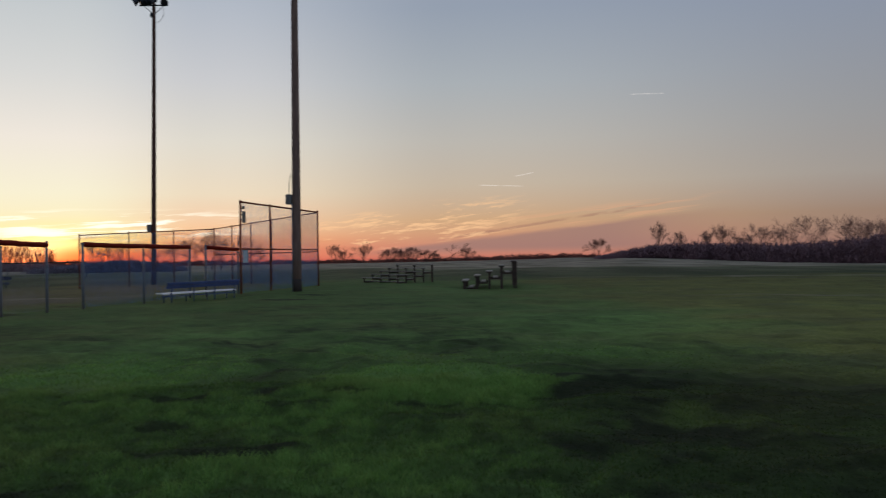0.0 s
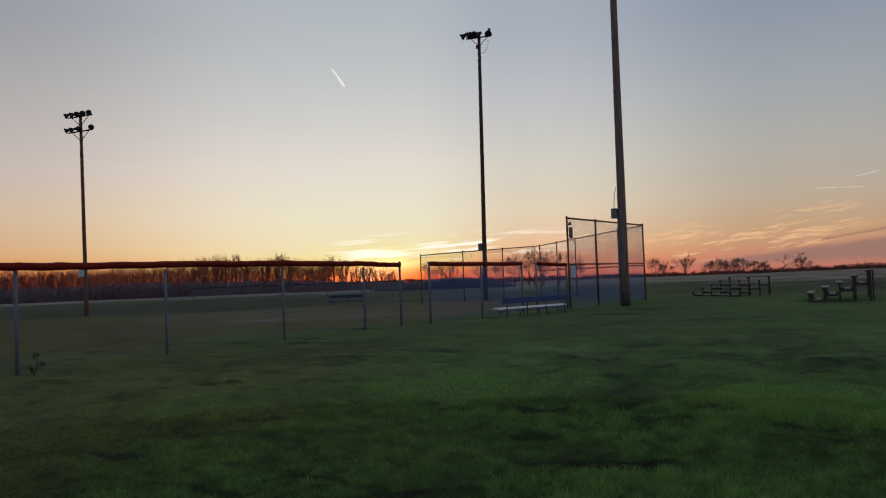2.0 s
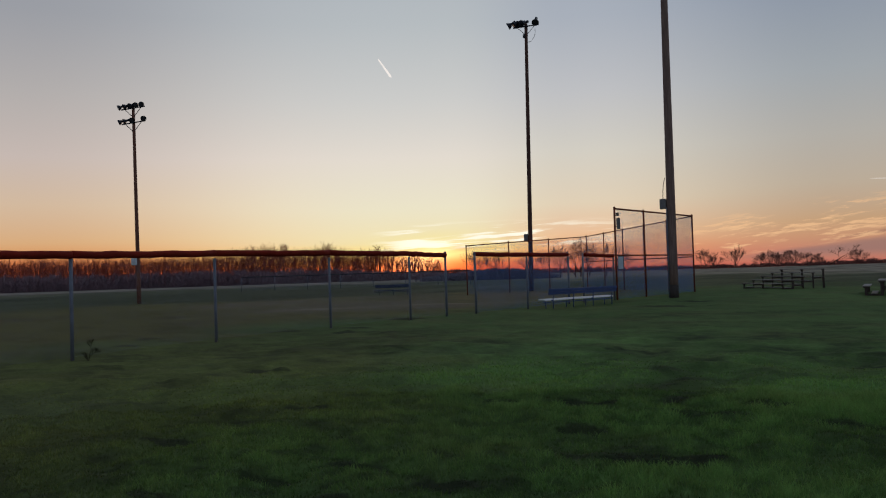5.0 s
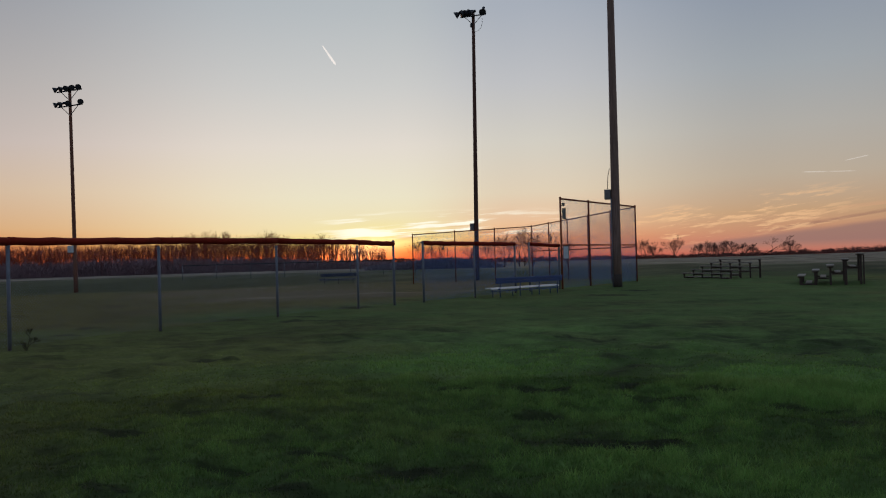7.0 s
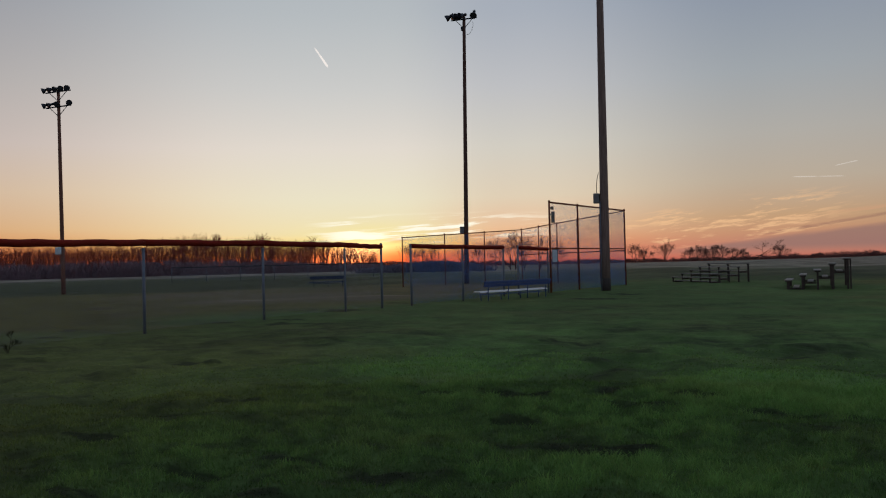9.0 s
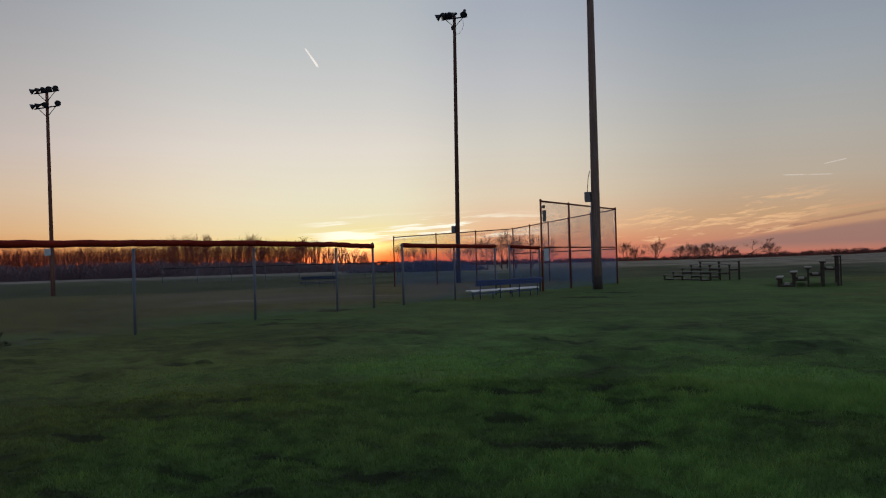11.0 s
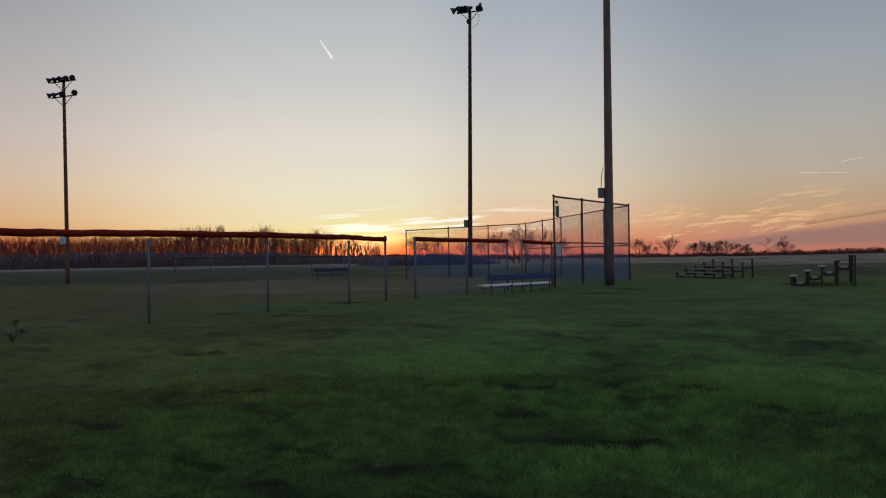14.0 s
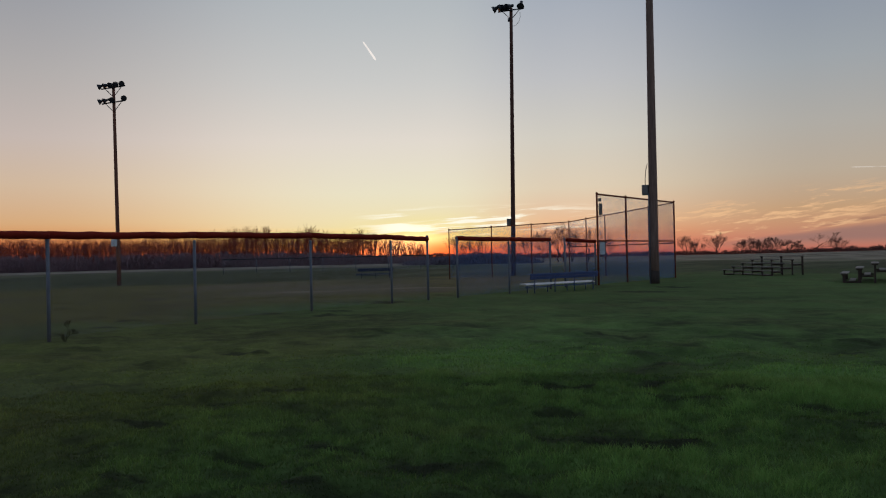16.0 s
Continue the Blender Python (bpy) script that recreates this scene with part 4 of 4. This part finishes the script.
def woodland(name, label, rows, seed, variants=14, thin=0.034):
    """Bare trees by the hundred as one mass. rows: (azimuth, distance, height)."""
    rnd = random.Random(seed)
    kinds = []
    for k in range(variants):
        t, b = grow(rnd, 9.0, rnd.uniform(0.35, 0.55), 2, 0.18, rnd.uniform(-0.08, 0.08), thin, 0.16, 6)
        kinds.append(t + b)
    segs = []
    for az_deg, r, h in rows:
        k = kinds[rnd.randrange(variants)]
        a = rnd.uniform(0, 2 * math.pi)
        m = Matrix.Translation(flat(polar(az_deg, r))) @ Matrix.Rotation(a, 4, "Z") @ Matrix.Scale(h / 9.0, 4)
        segs += [(m @ p, m @ q, r0, r1) for p, q, r0, r1 in k]
    ob = new(name, segments_mesh(name, segs, BARK_GLARE))
    return tagged(ob, label, "trees", kind="stuff")


def tree_rows(a0, a1, count, r0, r1, heights, seed):
    rnd = random.Random(seed)
    out = []
    for k in range(count):
        a = a0 + (a1 - a0) * (k + rnd.uniform(-0.3, 1.3)) / count
        h = float(np.interp(a, *zip(*heights))) * rnd.uniform(0.78, 1.0)
        out.append((a, rnd.uniform(r0, r1), h))
    return out


woodland("woodland", "dense belt of bare winter trees behind the field",
         tree_rows(26.6, 31, 32, 196, 240, [(26.6, 5.0), (27.6, 6.8), (30, 8.0), (31, 8.6)], 40) +
         tree_rows(31.0, 62, 350, 196, 240, [(27, 4.6), (30, 8.0), (34, 9.2), (41, 9.2), (45, 8.4), (62, 8.2)], 41), 5)


def brush(name, label, rows, seed, per=60, mat=None):
    """Low dense brush: thousands of crossing twigs. rows: (azimuth, distance, height, half width)."""
    rng = np.random.default_rng(seed)
    p, q = [], []
    for az_deg, r, h, w in rows:
        x, y = polar(az_deg, r)
        z = float(land(x, y))
        b = np.stack([x + rng.normal(0, w * 0.5, per), y + rng.normal(0, w * 0.5, per), np.full(per, z - 0.1)], -1)
        b[:, 2] += rng.uniform(0, 0.9, per) ** 1.4 * h
        d = np.stack([rng.normal(0, 0.5, per), rng.normal(0, 0.5, per), rng.uniform(0.5, 1.0, per)], -1)
        d /= np.linalg.norm(d, axis=1, keepdims=True)
        p.append(b)
        q.append(b + d * (min(h, 3.2) * rng.uniform(0.2, 0.5, per))[:, None])
    p, q = np.concatenate(p), np.concatenate(q)
    segs = [(a, b, 0.1, 0.035) for a, b in zip(p, q)]
    ob = new(name, segments_mesh(name, segs, mat or BRUSH))
    return tagged(ob, label, "shrubs", kind="stuff")


def brush_rows(a0, a1, step, r, heights, seed, deep=8, wild=0.18):
    rnd = random.Random(seed)
    out, a = [], a0
    while a < a1:
        out.append((a, r + rnd.uniform(0, deep), float(np.interp(a, *zip(*heights))) * rnd.uniform(1 - wild, 1 + wild), 1.6))
        a += step * rnd.uniform(0.7, 1.3)
    return out


brush("brush", "dark dense understorey brush below the bare woodland", brush_rows(26, 62, 0.16, 193, [(26, 1.3), (30, 1.9), (33, 2.5), (40, 3.0), (62, 3.2)], 51), 52, 110)
brush("brush", "low purplish bank of bare brush across the field", brush_rows(19.0, 27.6, 0.14, 146, [(18.9, 0.7), (20.2, 1.4), (22, 1.8), (24, 1.6), (26, 1.1), (27.6, 0.8)], 53, 5, 0.1), 54, 170, BRUSH_BLUE)
brush("hedgerow", "dark dense hedgerow along the meadow edge", brush_rows(-32, -9.6, 0.13, 200, [(-32, 8.1), (-27, 6.5), (-25, 5.0), (-21, 3.8), (-17, 3.8), (-14, 3.2), (-12, 2.0), (-9.6, 0.8)], 55, 20), 56, 170)
brush("hedgerow", "faint dark hedgerow along the far horizon", brush_rows(-12, 28, 0.1, 420, [(-12, 2.0), (-6, 1.9), (-2, 1.7), (1, 1.5), (6, 1.4), (14, 1.6), (28, 2.4)], 57, 10, 0.5), 58, 85, HEDGE)


# ---------- contrails ----------
def contrail_material(name, low, high):
    mat = bpy.data.materials.new(name)
    mat.use_nodes = True
    k = Nodes(mat.node_tree)
    out, mixs = k.add("ShaderNodeOutputMaterial"), k.add("ShaderNodeMixShader")
    # sunlight on the vapour given as the trail's own emission
    glow_on, clear = k.add("ShaderNodeEmission"), k.add("ShaderNodeBsdfTransparent")
    glow_on.inputs[0].default_value, glow_on.inputs[1].default_value = lin(244, 236, 230), 1.0
    where = k.add("ShaderNodeTexCoord").outputs["Object"]
    k.put(mixs.inputs[0], k.span(k.noise(where, 0.02, 4), 0.2, 0.6, low, high))
    k.put(mixs.inputs[1], clear.outputs[0])
    k.put(mixs.inputs[2], glow_on.outputs[0])
    k.put(out.inputs[0], mixs.outputs[0])
    return mat


CONTRAIL, FAINT = contrail_material("sunlit_contrail", 0.35, 0.9), contrail_material("faint_contrail", 0.02, 0.16)


def sky_point(az_deg, el_deg, r=4000):
    x, y = polar(az_deg, r * math.cos(radians(el_deg)))
    return Vector((x, y, 1.6 + r * math.sin(radians(el_deg))))


def contrail(a, b, r0, r1, mat=None):
    p, q = sky_point(*a), sky_point(*b)
    pts = [p.lerp(q, k / 10) for k in range(11)]
    radii = [max((r0 + (r1 - r0) * k / 10) * (1 if 0 < k < 10 else 0.15), 0.3) for k in range(11)]
    ob = new("contrail", Shape().tube(pts, radii, 8).mesh("contrail", mat or CONTRAIL, True))
    ob.visible_shadow = False
    return tagged(ob, "short pale contrail high in the evening sky", "contrail", kind="structure")


contrail((30.6, 14.75), (29.7, 13.48), 3.0, 6.2)
contrail((-11.65, 10.76), (-13.9, 10.68), 2.0, 2.8, FAINT)
contrail((-1.2, 4.97), (-4.3, 4.83), 2.6, 1.8, FAINT)
contrail((-3.7, 5.52), (-5.0, 5.75), 2.0, 2.4, FAINT)


# ---------- small growth ----------
def weed_stalk(p, seed):
    rnd = random.Random(seed)
    ob = thing("weed", "dry branching weed at the foot of a fence post", "weed", Matrix.Translation(flat(p)))
    t, b = grow(rnd, 0.46, 0.8, 3, 0.014, 0.3, 0.005, 0.2, 3)
    part("stalk", segments_mesh("stalk", t + b, WEED, 4), None, ob)


weed_stalk((-14.2, 12.1), 3)


# ---------- grass ----------
def grass_material():
    mat = bpy.data.materials.new("lawn_grass")
    mat.use_nodes = True
    k = Nodes(mat.node_tree)
    bsdf, out = k.add("ShaderNodeBsdfPrincipled"), k.add("ShaderNodeOutputMaterial")
    through_leaf, both = k.add("ShaderNodeBsdfTranslucent"), k.add("ShaderNodeMixShader")
    both.inputs[0].default_value = 0.45
    k.put(both.inputs[1], bsdf.outputs[0])
    k.put(both.inputs[2], through_leaf.outputs[0])
    k.put(out.inputs[0], both.outputs[0])
    where = k.add("ShaderNodeTexCoord").outputs["Object"]
    rand = k.add("ShaderNodeNewGeometry").outputs["Random Per Island"]
    field = k.add("ShaderNodeAttribute", attribute_name="field").outputs["Fac"]
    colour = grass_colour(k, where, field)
    colour = k.mix(k.math("MULTIPLY", k.span(rand, 0.7, 1.0), 0.25), colour, STRAW)
    colour = k.mix(1.0, colour, k.ramp(k.math("FRACT", k.math("MULTIPLY", rand, 7.0)), [(0.0, (1.05, 1.05, 1.05, 1)), (1.0, (1.55, 1.55, 1.55, 1))]), "MULTIPLY")
    k.put(bsdf.inputs["Base Color"], colour)
    k.put(through_leaf.inputs[0], colour)
    bsdf.inputs["Roughness"].default_value = 0.75
    bsdf.inputs["Specular IOR Level"].default_value = 0.15
    return mat


GRASS = grass_material()


def blades(name, x, y, h, w, rng, tone, field, mat):
    """Bent blades of three triangles each, with the tone of the ground below them."""
    n_ = len(x)
    t = rng.uniform(0, 2 * np.pi, n_)
    lx, ly = rng.normal(0, 0.5, n_) * h, rng.normal(0, 0.5, n_) * h
    base = np.stack([x, y, land(x, y) - 0.01], -1)
    side = np.stack([np.cos(t) * w, np.sin(t) * w, np.zeros(n_)], -1)
    mid = base + np.stack([lx * 0.35, ly * 0.35, h * 0.6], -1)
    tip = base + np.stack([lx, ly, h], -1)
    v = np.stack([base - side, base + side, mid + side * 0.8, mid - side * 0.8, tip], 1).reshape(-1, 3)
    i = np.arange(n_)[:, None] * 5
    tris = np.concatenate([i + np.array([[0, 1, 2]]), i + np.array([[0, 2, 3]]), i + np.array([[3, 2, 4]])])
    me = fast_mesh(name, v, tris, mat)
    me.attributes.new("tone", "FLOAT", "POINT").data.foreach_set("value", np.repeat(tone, 5).astype(np.float32))
    me.attributes.new("field", "FLOAT", "POINT").data.foreach_set("value", np.repeat(field, 5).astype(np.float32))
    return me


def grass(count, r0, r1, size, width, seed, lo, az0=-34, az1=62):
    """Grass over the near ground, taller and closer in clumps."""
    rng = np.random.default_rng(seed)
    r = np.sqrt(rng.uniform(r0 ** 2, r1 ** 2, count))
    a = np.radians(rng.uniform(az0, az1, count))
    x, y = -r * np.sin(a), r * np.cos(a)
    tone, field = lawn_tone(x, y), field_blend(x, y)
    keep = rng.uniform(0, 1, count) < (0.5 + 0.7 * tone) * (1 - 0.4 * field) * (1 - ease(r, 11, 16))
    x, y, tone, field = x[keep], y[keep], tone[keep], field[keep]
    tuft = 0.5 * wander(x, y, 0.17, 26) + 0.3 * wander(x, y, 0.08, 27) + 0.2 * wander(x, y, 0.04, 30)
    tone = np.clip(tone * (lo + (1.75 - 1.45 * lo) * ease(tuft, 0.2, 0.8)), 0, 1.2)
    h = size * (0.45 + 1.3 * tone ** 1.3) * (1 - 0.45 * field) * rng.uniform(0.6, 1.3, len(x))
    me = blades("grass", x, y, h, width * rng.uniform(0.7, 1.3, len(x)), rng, tone, field, GRASS)
    return tagged(new("grass", me), "uneven green lawn grass in soft clumps", "grass", kind="stuff")


grass(260000, 3.5, 11, 0.05, 0.0034, 61, 0.62)
grass(90000, 11, 16, 0.028, 0.0062, 62, 0.8)
